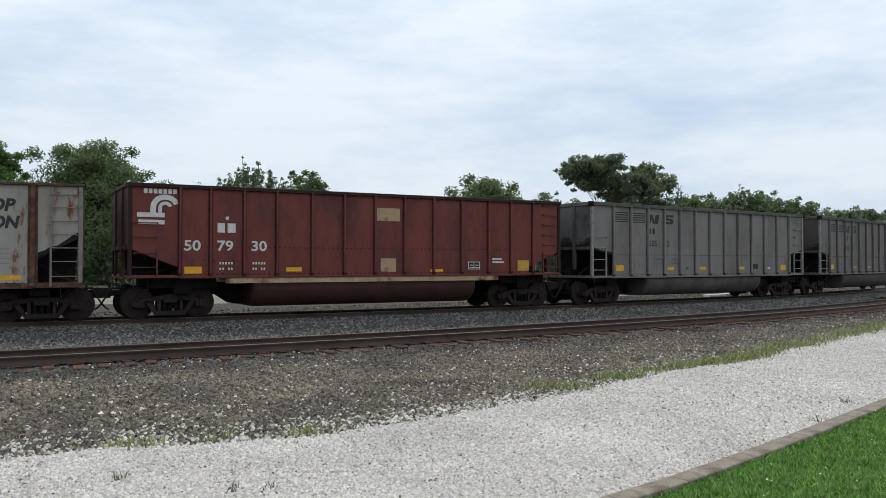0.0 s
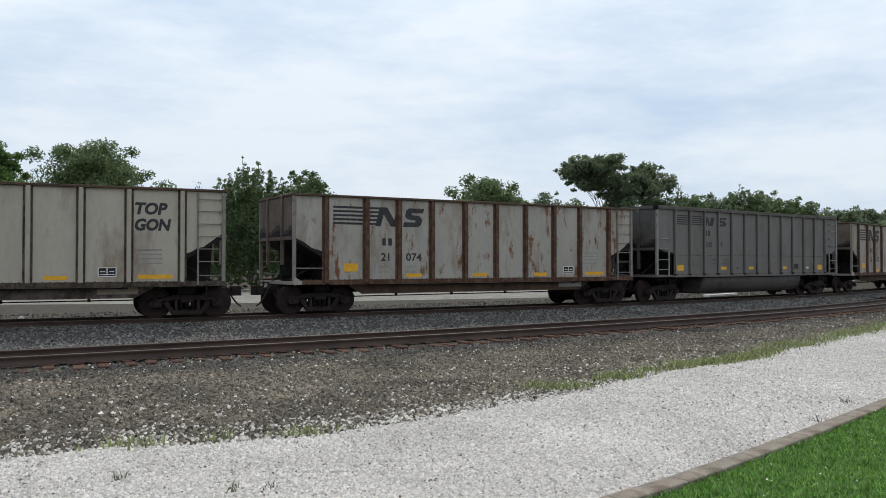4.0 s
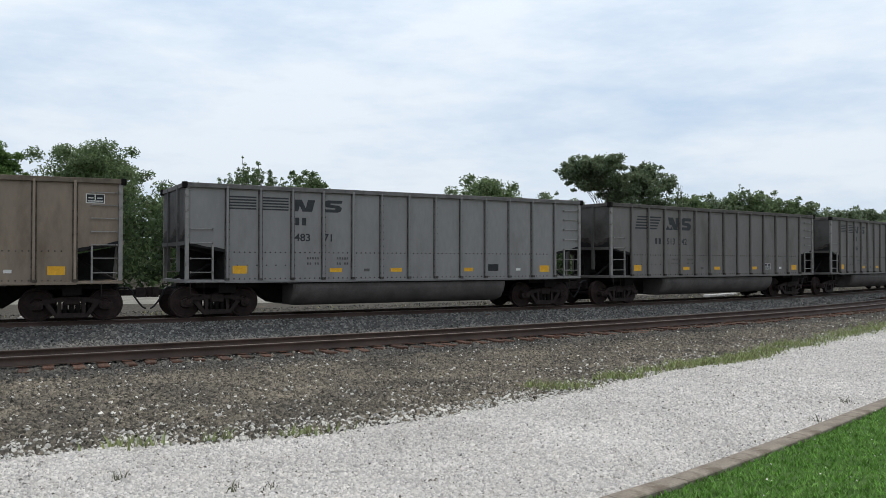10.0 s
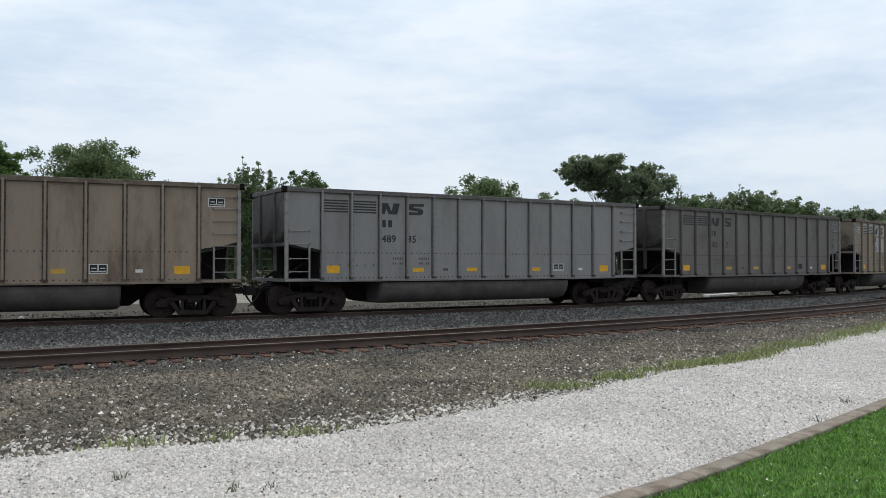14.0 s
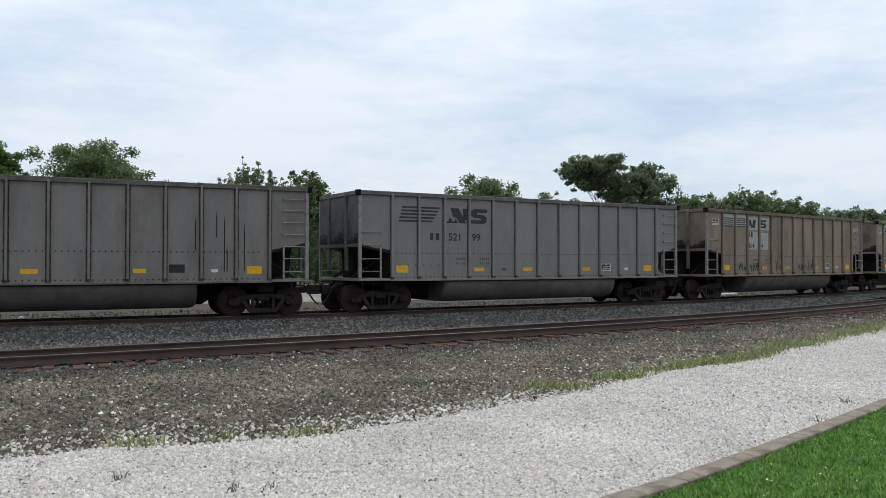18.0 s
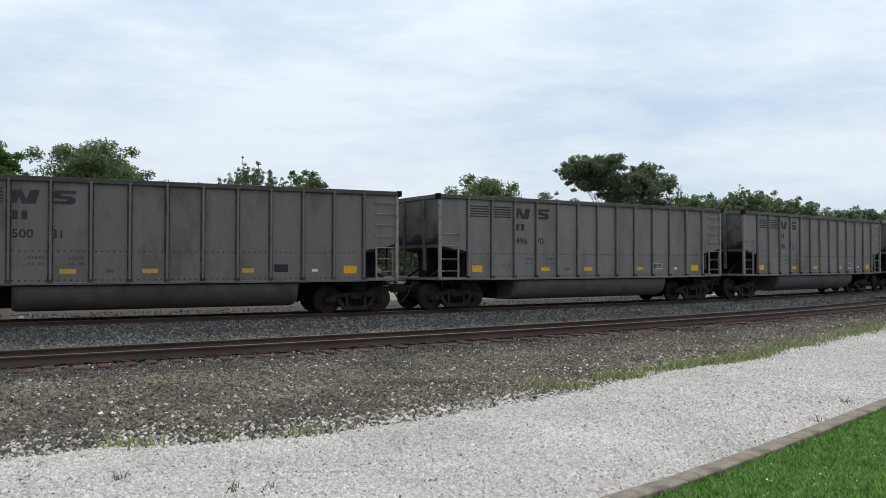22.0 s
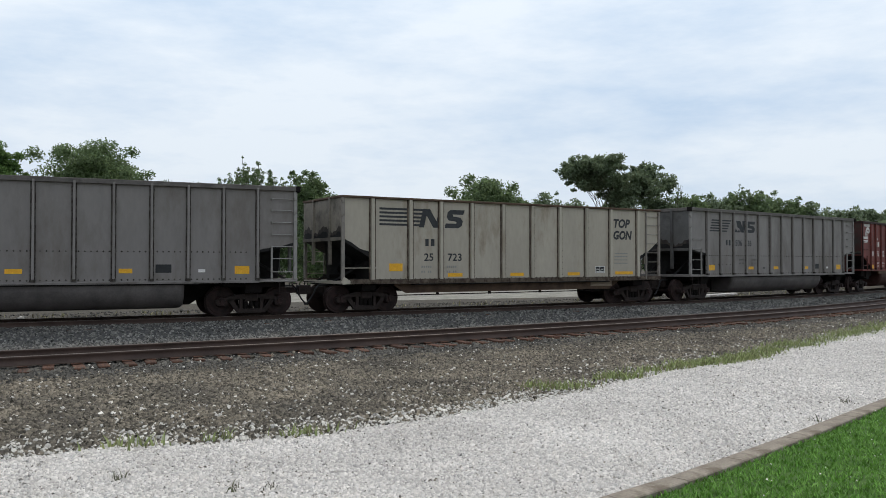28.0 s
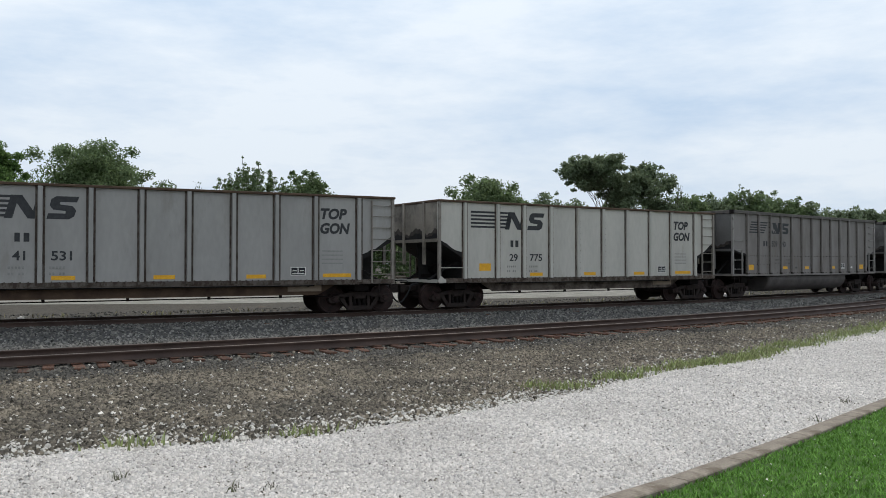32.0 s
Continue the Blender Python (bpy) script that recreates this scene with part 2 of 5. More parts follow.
M_GRASS = mat("lawn_grass_blade", ((0.105, 0.235, 0.032), (0.22, 0.39, 0.08)), scale=4.5, rough=0.7, island=0.35)
M_WEED = mat("yellow_green_weed", ((0.2, 0.245, 0.09), (0.36, 0.395, 0.165)), scale=4, rough=0.8, island=0.35)
M_SPRIG = mat("dark_weed_sprig", ((0.08, 0.09, 0.05), (0.16, 0.15, 0.09)), scale=4, rough=0.8, island=0.3)
M_DRYWEED = mat("dry_straw_weed", ((0.23, 0.21, 0.11), (0.38, 0.345, 0.19)), scale=4, rough=0.8, island=0.35)
M_LOT = mat("pale_gravel_lot", ((0.16, 0.148, 0.122), (0.33, 0.31, 0.265)), scale=1.6, rough=0.95, bump=0.4, bump_scale=12, fine=0.25)
M_FIELD = mat("rough_field_soil", ((0.06, 0.075, 0.03), (0.12, 0.12, 0.06)), scale=0.3, rough=1.0, bump=0.5, bump_scale=8, fine=0.25)
M_BARK = mat("grey_brown_bark", ((0.05, 0.04, 0.03), (0.11, 0.09, 0.07)), scale=6, rough=0.95, bump=0.6, bump_scale=18, stretch=(1, 1, 0.3))


def leaf_mat(name, a, b):
    m = mat(name, (a, b), scale=0.35, rough=0.6, island=0.4, fine=0.0)
    nd, ln = m.node_tree.nodes, m.node_tree.links
    bs = nd["Principled BSDF"]
    tl = nd.new("ShaderNodeBsdfTranslucent")
    mx = nd.new("ShaderNodeMixShader")
    mx.inputs["Fac"].default_value = 0.58
    ln.new(bs.inputs["Base Color"].links[0].from_socket, tl.inputs["Color"])
    ln.new(bs.outputs["BSDF"], mx.inputs[1])
    ln.new(tl.outputs["BSDF"], mx.inputs[2])
    ln.new(mx.outputs["Shader"], nd["Material Output"].inputs["Surface"])
    return m


M_SHRUB = leaf_mat("deep_green_leaves", (0.03, 0.05, 0.02), (0.07, 0.105, 0.042))
# tree leaves: paler and greyer, with the distance haze put into the colour
M_LEAF = [leaf_mat("mid_green_leaves", (0.11, 0.158, 0.072), (0.2, 0.262, 0.124)),
          leaf_mat("grey_green_leaves", (0.13, 0.168, 0.095), (0.22, 0.27, 0.16)),
          leaf_mat("fresh_green_leaves", (0.085, 0.15, 0.042), (0.16, 0.25, 0.08))]


# ---------------------------------------------------------------- mesh helpers
CACHE = {}


def mesh_of(key, build, material):
    """One shared mesh per key and material; build(bm) fills it."""
    k = (key, material.name)
    if k not in CACHE:
        bm = bmesh.new()
        build(bm)
        bmesh.ops.recalc_face_normals(bm, faces=bm.faces)
        me = bpy.data.meshes.new(key)
        bm.to_mesh(me)
        bm.free()
        me.materials.append(material)
        CACHE[k] = me
    return CACHE[k]


def part(name, key, build, material, parent=None, label="", at=None):
    ob = new(name, mesh_of(key, build, material))
    if parent is not None:
        ob.parent = parent
    if at is not None:
        ob.matrix_basis = at
    if label:
        ob["label"] = label
    return ob


def box(bm, x0, x1, y0, y1, z0, z1, bev=0.0):
    v = [bm.verts.new(p) for p in ((x0, y0, z0), (x1, y0, z0), (x1, y1, z0), (x0, y1, z0), (x0, y0, z1), (x1, y0, z1), (x1, y1, z1), (x0, y1, z1))]
    f = [bm.faces.new([v[i] for i in q]) for q in ((0, 3, 2, 1), (4, 5, 6, 7), (0, 1, 5, 4), (1, 2, 6, 5), (2, 3, 7, 6), (3, 0, 4, 7))]
    if bev:
        es = list({e for q in f for e in q.edges})
        bmesh.ops.bevel(bm, geom=es, offset=bev, segments=1, affect="EDGES")


def prism(bm, pts, axis, a, b):
    """A polygon in the plane across the axis, drawn out from a to b."""
    def put(p, d):
        return {"x": (d, p[0], p[1]), "y": (p[0], d, p[1]), "z": (p[0], p[1], d)}[axis]
    lo = [bm.verts.new(put(p, a)) for p in pts]
    hi = [bm.verts.new(put(p, b)) for p in pts]
    n = len(pts)
    bm.faces.new(lo)
    bm.faces.new(hi[::-1])
    for i in range(n):
        bm.faces.new((lo[i], hi[i], hi[(i + 1) % n], lo[(i + 1) % n]))


def tube(bm, pts, r, sides=6):
    """A round bar along a line of points."""
    pts = [Vector(p) for p in pts]
    rings = []
    for i, p in enumerate(pts):
        d = (pts[min(i + 1, len(pts) - 1)] - pts[max(i - 1, 0)]).normalized()
        u = d.cross(Vector((0, 0, 1)) if abs(d.z) < 0.9 else Vector((1, 0, 0))).normalized()
        w = d.cross(u)
        rr = r[i] if isinstance(r, (list, tuple)) else r
        rings.append([bm.verts.new(p + (u * math.cos(a) + w * math.sin(a)) * rr) for a in (2 * math.pi * k / sides for k in range(sides))])
    for a, b in zip(rings, rings[1:]):
        for k in range(sides):
            bm.faces.new((a[k], a[(k + 1) % sides], b[(k + 1) % sides], b[k]))
    bm.faces.new(rings[0][::-1])
    bm.faces.new(rings[-1])


def raw(name, verts, faces, material, smooth=False):
    me = bpy.data.meshes.new(name)
    verts = np.asarray(verts, dtype=np.float32)
    faces = np.asarray(faces, dtype=np.int32)
    k = faces.shape[1]
    me.vertices.add(len(verts))
    me.vertices.foreach_set("co", verts.ravel())
    me.loops.add(faces.size)
    me.loops.foreach_set("vertex_index", faces.ravel())
    me.polygons.add(len(faces))
    me.polygons.foreach_set("loop_start", np.arange(0, faces.size, k, dtype=np.int32))
    me.polygons.foreach_set("loop_total", np.full(len(faces), k, dtype=np.int32))
    me.update(calc_edges=True)
    me.materials.append(material)
    return me


def thing(name, label, category, group="", kind="", m=None):
    ob = tagged(new(name), label, category, group, kind)
    if m is not None:
        ob.matrix_basis = m
    return ob


# ---------------------------------------------------------------- the line of the tracks
TH, K1, K2, DEPTH = 0.53334, 0.00654, 0.00009, 29.9
S_LO, S_HI = -25.0, 60.0


def heading(s):
    s = np.clip(s, S_LO, S_HI)
    return TH + K1 * s + K2 * s * s / 2


_ds = 0.25
_sg = np.arange(-520, 520 + _ds, _ds)
_hg = heading(_sg)
_xg = np.concatenate([[0], np.cumsum((np.cos(_hg[1:]) + np.cos(_hg[:-1])) / 2 * _ds)])
_yg = np.concatenate([[0], np.cumsum((np.sin(_hg[1:]) + np.sin(_hg[:-1])) / 2 * _ds)])
_xg -= np.interp(0, _sg, _xg)
_yg += DEPTH - np.interp(0, _sg, _yg)


def line(s, lat=0.0):
    """A place on the plan: s metres along the far track, lat metres towards the viewer's side."""
    h = heading(s)
    return np.interp(s, _sg, _xg) + lat * np.sin(h), np.interp(s, _sg, _yg) - lat * np.cos(h)


def near_lat(s):
    """How far the near track's centre lies from the far one's."""
    return 5.134 - 0.0715 * np.clip(s, -25, 30)


NEAR_Z = -0.328
GROUND_Z = -0.665
YARD_Z = -0.3


def along(t):
    """How far the train has gone by t seconds."""
    return 12.948 * t - 0.0719 * t * t / 32 - 0.026 * t ** 3 / 1024


# ---------------------------------------------------------------- ground
def sweep(name, s_list, section, material, label, category, kind="structure"):
    """A strip along the tracks: section(s) gives (lat, z) pairs."""
    rows = [section(s) for s in s_list]
    n = len(rows[0])
    vs = []
    for s, r in zip(s_list, rows):
        for lat, z in r:
            x, y = line(s, lat)
            vs.append((x, y, z))
    fs = [(i * n + j, i * n + j + 1, (i + 1) * n + j + 1, (i + 1) * n + j) for i in range(len(s_list) - 1) for j in range(n - 1)]
    me = raw(name, vs, fs, material)
    me.flip_normals()
    return tagged(new(name, me), label, category, "", kind)


def s_steps():
    return np.concatenate([np.linspace(-500, -60, 12)[:-1], np.arange(-60, 90, 1.5), np.linspace(90, 500, 12)])


def sheet(name, poly, z, material, label, category):
    """A flat convex sheet."""
    me = raw(name, [(x, y, z) for x, y in poly], [list(range(len(poly)))], material)
    return tagged(new(name, me), label, category, "", "structure")


def strip(name, low, high, xs, z, material, label, category):
    """A flat strip between two lines given as y over x."""
    lo, hi = np.array(low), np.array(high)
    vs = []
    for x in xs:
        vs += [(x, float(np.interp(x, lo[:, 0], lo[:, 1])), z), (x, float(np.interp(x, hi[:, 0], hi[:, 1])), z)]
    fs = [(2 * i, 2 * i + 2, 2 * i + 3, 2 * i + 1) for i in range(len(xs) - 1)]
    return tagged(new(name, raw(name, vs, fs, material)), label, category, "", "structure")


ground = sheet("ground", [(-3000, -3000), (3000, -3000), (3000, 3000), (-3000, 3000)], GROUND_Z - 0.05, M_FIELD, "flat rough field of grass and soil to the horizon", "ground")
far_bed = sweep("ballast_far", s_steps(), lambda s: [(-1.75, -0.26), (-1.3, -0.15), (1.15, -0.15), (min(1.75, near_lat(s) - 1.75), -0.26), (min(2.35, near_lat(s) - 1.6), -0.44), (near_lat(s) - 1.4, -0.55)],
                M_BALLAST_FAR, "blue-grey crushed stone ballast under the far track", "ballast")
yard = sweep("yard", s_steps(), lambda s: [(-330, -0.45), (-60, -0.3), (-8, -0.3), (-3.2, -0.28), (-1.7, -0.25)], M_YARD, "brown-grey gravelly ground behind the far track", "ground")
near_bed = sweep("ballast_near", s_steps(), lambda s: [(near_lat(s) - 1.55, -0.58), (near_lat(s) - 1.35, -0.55), (near_lat(s) + 0.62, -0.575), (near_lat(s) + 0.95, -0.605), (near_lat(s) + 1.9, -0.625), (near_lat(s) + 3.0, -0.645), (near_lat(s) + 4.0, -0.658), (near_lat(s) + 10.5, -0.675)],
                 M_BALLAST, "brown-grey crushed stone ballast beside the near track", "ballast")

WHITE_EDGE = [(-60, -44), (-30, -12), (-14, 1.8), (-8.0, 6.9), (-5.03, 9.34), (-4.51, 9.61), (-4.29, 9.86), (-3.66, 9.98), (-2.99, 10.04), (-2.38, 10.35), (-1.69, 10.52), (-1.1, 11.11), (-0.66, 11.41), (-0.03, 11.86), (0.56, 12.44), (1.03, 12.97), (1.52, 13.33), (2.06, 13.89), (2.65, 14.49), (3.37, 15.5), (4.09, 16.26), (4.89, 17.09), (5.71, 17.82), (6.54, 18.42), (7.51, 19.27), (9.0, 21.24), (10.33, 22.53), (12.18, 24.71), (14.89, 27.58), (40, 50), (160, 146)]
KERB_LINE = [(-60, -46), (-30, -20), (-12, -4.4), (-3, 3.5), (0, 6.28), (1.63, 7.77), (2.42, 8.46), (3.3, 9.31), (4.41, 10.41), (5.86, 11.9), (7.09, 13.16), (15, 21.2), (60, 63), (160, 142)]
STRIP_X = sorted(set([x for x, y in WHITE_EDGE + KERB_LINE] + list(range(-60, 161, 10))))
white = strip("gravel_path", KERB_LINE, WHITE_EDGE, STRIP_X, -0.645, M_WHITEGRAVEL, "wide strip of white crushed limestone gravel", "gravel")
lawn = strip("lawn", [(-60, -120), (160, -120)], KERB_LINE, STRIP_X, -0.62, M_LAWN, "mown green lawn behind a timber edging", "lawn")


def kerb():
    th = thing("lawn_edging", "low weathered timber edging between lawn and gravel", "edging", kind="structure")
    for (ax, ay), (bx, by) in zip(KERB_LINE, KERB_LINE[1:]):
        d = Vector((bx - ax, by - ay))
        n = max(1, round(d.length / 4.8)) if d.length < 20 else 1
        for i in range(n):
            p = Vector((ax, ay)) + d * (i / n)
            l = d.length / n
            part("edging_board", "edging_board_%.2f" % l, lambda bm: box(bm, 0.004, l - 0.004, -0.12, 0.12, -0.12, 0.045, 0.012), M_KERB, th,
                 at=pose(p.x, p.y, -0.615, 0, 0, math.degrees(math.atan2(d.y, d.x))))


kerb()
LOT = [(-140, 38), (-40, 37.6), (-20.5, 38), (-10.86, 39.0), (3.66, 44.9), (10.54, 48.4), (16.95, 53.9), (35.4, 71.8), (120, 140)]
LOT_FAR = [(x, y + 22) for x, y in LOT]
lot = strip("gravel_lot", LOT, LOT_FAR, [x for x, y in LOT], -0.29, M_LOT, "pale bare gravel lot beyond the tracks", "gravel")

# ---------------------------------------------------------------- tracks
RAIL_SECTION = [(-0.075, 0.0), (0.075, 0.0), (0.075, 0.016), (0.014, 0.036), (0.012, 0.13), (0.036, 0.148), (0.036, 0.176), (0.03, 0.184), (-0.03, 0.184), (-0.036, 0.176), (-0.036, 0.148), (-0.012, 0.13), (-0.014, 0.036), (-0.075, 0.016)]


def rail_mesh(off, top, rh):
    sl = s_steps()
    n = len(RAIL_SECTION)
    vs = []
    for s in sl:
        for a, b in RAIL_SECTION:
            x, y = line(s, off(s) + a)
            vs.append((x, y, top - rh + b * rh / 0.184))
    fs = [(i * n + j, i * n + (j + 1) % n, (i + 1) * n + (j + 1) % n, (i + 1) * n + j) for i in range(len(sl) - 1) for j in range(n)]
    me = raw("rail", vs, fs, M_RAIL)
    me.materials.append(M_RAILTOP)
    for i in range(len(sl) - 1):
        for j in (6, 7, 8):
            me.polygons[i * n + j].material_index = 1
    return me


def track(off, top, label, s0, s1, half, rh):
    th = thing("railroad_track", label, "railroad track", "railroad tracks", "structure")
    for side in (-0.7525, 0.7525):
        ob = new("rail", rail_mesh(lambda s: off(s) + side, top, rh))
        ob.parent = th
        ob["label"] = "dark rusty steel rail with worn head"
    s = s0
    k = 0
    while s < s1:
        o = off(s)
        x, y = line(s, o)
        a = math.degrees(float(heading(s)))
        rr = random.Random(k)
        tie = part("tie", "tie", lambda bm: box(bm, -0.115, 0.115, -half, half, -0.18, 0.0, 0.012), M_TIE, th,
                   at=pose(x, y, top - rh - 0.011 + rr.uniform(-0.03, 0.004), rr.uniform(-0.8, 0.8), 0, a + rr.uniform(-2.5, 2.5)) @ pose(0, rr.uniform(-0.14, 0.14), 0))
        if -18 < s < 34 and half > 1.3:
            for side in (-0.7525, 0.7525):
                px, py = line(s, o + side)
                part("tie_plate", "tie_plate", lambda bm: box(bm, -0.1, 0.1, -0.19, 0.19, 0, 0.016), M_PLATE, th, at=pose(px, py, top - rh - 0.012, 0, 0, a))
        s += 0.5
        k += 1
    return th


near_track = track(near_lat, NEAR_Z, "near railroad track of rusty rails on wooden ties", -26, 62, 1.44, 0.2)
far_track = track(lambda s: 0.0 * s, 0.0, "far railroad track of rusty rails carrying the coal train", -26, 62, 1.28, 0.184)

# ---------------------------------------------------------------- coal cars
SIDE_Y = 1.56
KX = 1.028  # marks along the side, in shares of their nominal spacing
TALL = 0.925  # standing height, in shares of the nominal height


def pieces(bm, boxes):
    for b in boxes:
        box(bm, *b)


def sideframe(bm):
    """A cast truck side: arched top chord, bottom bar, columns and pedestal jaws."""
    y0, y1 = -0.07, 0.07
    prism(bm, [(-1.05, 0.52), (-0.72, 0.66), (-0.34, 0.74), (0.34, 0.74), (0.72, 0.66), (1.05, 0.52), (1.05, 0.4), (0.72, 0.52), (0.32, 0.6), (-0.32, 0.6), (-0.72, 0.52), (-1.05, 0.4)], "y", y0, y1)
    prism(bm, [(-0.42, 0.12), (0.42, 0.12), (0.42, 0.26), (-0.42, 0.26)], "y", y0 - 0.02, y1 + 0.02)
    for k in (-1, 1):
        prism(bm, [(k * 0.74, 0.56), (k * 0.58, 0.58), (k * 0.3, 0.13), (k * 0.42, 0.12)], "y", y0, y1)
        prism(bm, [(k * 0.36, 0.26), (k * 0.27, 0.26), (k * 0.27, 0.62), (k * 0.36, 0.62)], "y", y0, y1)
        prism(bm, [(k * 1.07, 0.56), (k * 0.72, 0.6), (k * 0.72, 0.42), (k * 0.78, 0.37), (k * 1.0, 0.37), (k * 1.07, 0.42)], "y", y0 - 0.03, y1 + 0.03)


def spring(bm):
    for i in range(5):
        tube(bm, [(0, 0, 0.26 + 0.062 * i), (0, 0, 0.26 + 0.062 * i + 0.05)], 0.07, 8)
    tube(bm, [(0, 0, 0.26), (0, 0, 0.57)], 0.052, 8)


def disc(bm, y0, y1, r0, r1, n=20, zc=0.0):
    """A ring or disc about the y axis."""
    lo = [bm.verts.new((r0 * math.cos(2 * math.pi * k / n), y0, zc + r0 * math.sin(2 * math.pi * k / n))) for k in range(n)]
    hi = [bm.verts.new((r1 * math.cos(2 * math.pi * k / n), y1, zc + r1 * math.sin(2 * math.pi * k / n))) for k in range(n)]
    bm.faces.new(lo)
    bm.faces.new(hi[::-1])
    for k in range(n):
        bm.faces.new((lo[k], hi[k], hi[(k + 1) % n], lo[(k + 1) % n]))


WHEEL_R = 0.4625


def wheelset(bm):
    disc(bm, -1.0, 1.0, 0.085, 0.085, 10)
    for k in (-1, 1):
        disc(bm, k * 0.69, k * 0.72, WHEEL_R + 0.025, WHEEL_R + 0.022, 28)
        disc(bm, k * 0.715, k * 0.82, WHEEL_R, WHEEL_R - 0.008, 28)
        disc(bm, k * 0.82, k * 0.835, WHEEL_R - 0.06, WHEEL_R - 0.08, 28)
        disc(bm, k * 0.82, k * 0.9, 0.2, 0.15, 14)
        disc(bm, k * 0.93, k * 1.14, 0.125, 0.12, 14)
        disc(bm, k * 1.14, k * 1.17, 0.085, 0.075, 8)
        for q in range(3):
            a = q * 2.0944
            cx, cz = 0.08 * math.cos(a), 0.08 * math.sin(a)
            box(bm, cx - 0.018, cx + 0.018, min(k * 1.13, k * 1.185), max(k * 1.13, k * 1.185), cz - 0.018, cz + 0.018)


def tub_bm(bm):
    """The rounded belly between the trucks, with rounded-off ends."""
    prof = [(-1.52, 1.2), (-1.52, 0.92), (-1.44, 0.66), (-1.24, 0.42), (-0.95, 0.32), (0.95, 0.32), (1.24, 0.42), (1.44, 0.66), (1.52, 0.92), (1.52, 1.2)]
    rings = []
    for x, k in ((-4.0, 0.93), (-3.93, 0.98), (-3.8, 1.0), (0.0, 1.0), (3.8, 1.0), (3.93, 0.98), (4.0, 0.93)):
        rings.append([bm.verts.new((x, y * k, 1.2 - (1.2 - z) * k)) for y, z in prof])
    for a, b in zip(rings, rings[1:]):
        for j in range(len(prof) - 1):
            f = bm.faces.new((a[j], a[j + 1], b[j + 1], b[j]))
            f.smooth = 0 < j < len(prof) - 2
    bm.faces.new(rings[0])
    bm.faces.new(rings[-1][::-1])


def coupler_bm(bm):
    box(bm, 0.0, 0.66, -0.1, 0.1, 0.72, 0.92, 0.02)
    prism(bm, [(0.58, -0.17), (0.86, -0.2), (0.9, -0.1), (0.74, -0.03), (0.74, 0.12), (0.58, 0.17)], "z", 0.66, 0.98)
    box(bm, -0.15, 0.1, -0.3, 0.3, 0.62, 1.1, 0.03)


def hose_bm(bm):
    tube(bm, [(0, 0, 0.92), (0.05, 0, 0.74), (0.18, 0, 0.52), (0.3, 0, 0.36), (0.4, 0, 0.3)], 0.03, 6)
    tube(bm, [(-0.5, 0, 0.98), (-0.1, 0, 0.98), (0, 0, 0.88)], 0.04, 6)


def truck(car, x, faces):
    tr = new("truck")
    tr.parent = car
    tr.matrix_basis = pose(x, 0, 0)
    tr["label"] = "two-axle cast steel freight truck"
    for y in (-1.03, 1.03):
        part("sideframe", "sideframe", sideframe, M_CASTING, tr, at=pose(0, y, 0))
        for x in (-0.17, 0.0, 0.17):
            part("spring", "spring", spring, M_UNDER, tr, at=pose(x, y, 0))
    part("bolster", "bolster", lambda bm: box(bm, -0.2, 0.2, -1.15, 1.15, 0.5, 0.78, 0.03), M_CASTING, tr)
    part("brake_beam", "brake_beam", lambda bm: (box(bm, -0.5, -0.38, -0.7, 0.7, 0.3, 0.42), box(bm, 0.38, 0.5, -0.7, 0.7, 0.3, 0.42)), M_CASTING, tr)
    sets = []
    for dx in (-0.88, 0.88):
        w = part("wheelset", "wheelset", wheelset, M_WHEEL, tr, "rusty steel wheels on an axle", at=pose(dx, 0, WHEEL_R))
        sets.append((w, dx))
    return sets


def text_mesh(body, size, slant=0.0, wide=1.0):
    k = ("text", body, size, slant)
    if k not in CACHE:
        cu = bpy.data.curves.new("writing", "FONT")
        cu.body = body
        cu.size = size
        cu.shear = slant
        cu.offset = size * (0.045 if slant else 0.02)
        cu.align_x = "LEFT"
        cu.resolution_u = 3
        ob = bpy.data.objects.new("writing", cu)
        scene.collection.objects.link(ob)
        bpy.context.view_layer.update()
        me = bpy.data.meshes.new_from_object(ob.evaluated_get(bpy.context.evaluated_depsgraph_get()))
        bpy.data.objects.remove(ob)
        CACHE[k] = me
    return CACHE[k]


LETTER_Y = -SIDE_Y - 0.018


def write(car, body, x, z, size, material, slant=0.0, label="", wide=1.0):
    me = text_mesh(body, size / 0.7, slant).copy()
    me.materials.clear()
    me.materials.append(material)
    ob = new("lettering", me)
    ob.parent = car
    ob.matrix_basis = pose(x * KX, LETTER_Y, z, 90) @ Matrix.Diagonal((wide, 1, 1, 1))
    if label:
        ob["label"] = label
    return ob


def bars(car, key, polys, x, z, material, name="marking", label="", y=None):
    """Flat painted shapes on the near side; polys lie in the side's plane."""
    def build(bm):
        for i, p in enumerate(polys):
            bm.faces.new([bm.verts.new((a, -0.0012 * i, b)) for a, b in p])
    if name == "emblem_bars":
        for i, p in enumerate(polys):
            ob = bars(car, "%s_%d" % (key, i), [p], x, z, material, "emblem_bar", label, y)
        return ob
    ob = part(name, key, build, material, car, label, at=pose(x * KX, LETTER_Y if y is None else y, z))
    return ob


def rect(x0, x1, z0, z1, sl=0.0):
    return [(x0 + sl * z0, z0), (x1 + sl * z0, z0), (x1 + sl * z1, z1), (x0 + sl * z1, z1)]


def tiny(ob):
    return tagged(ob, kind="stuff")


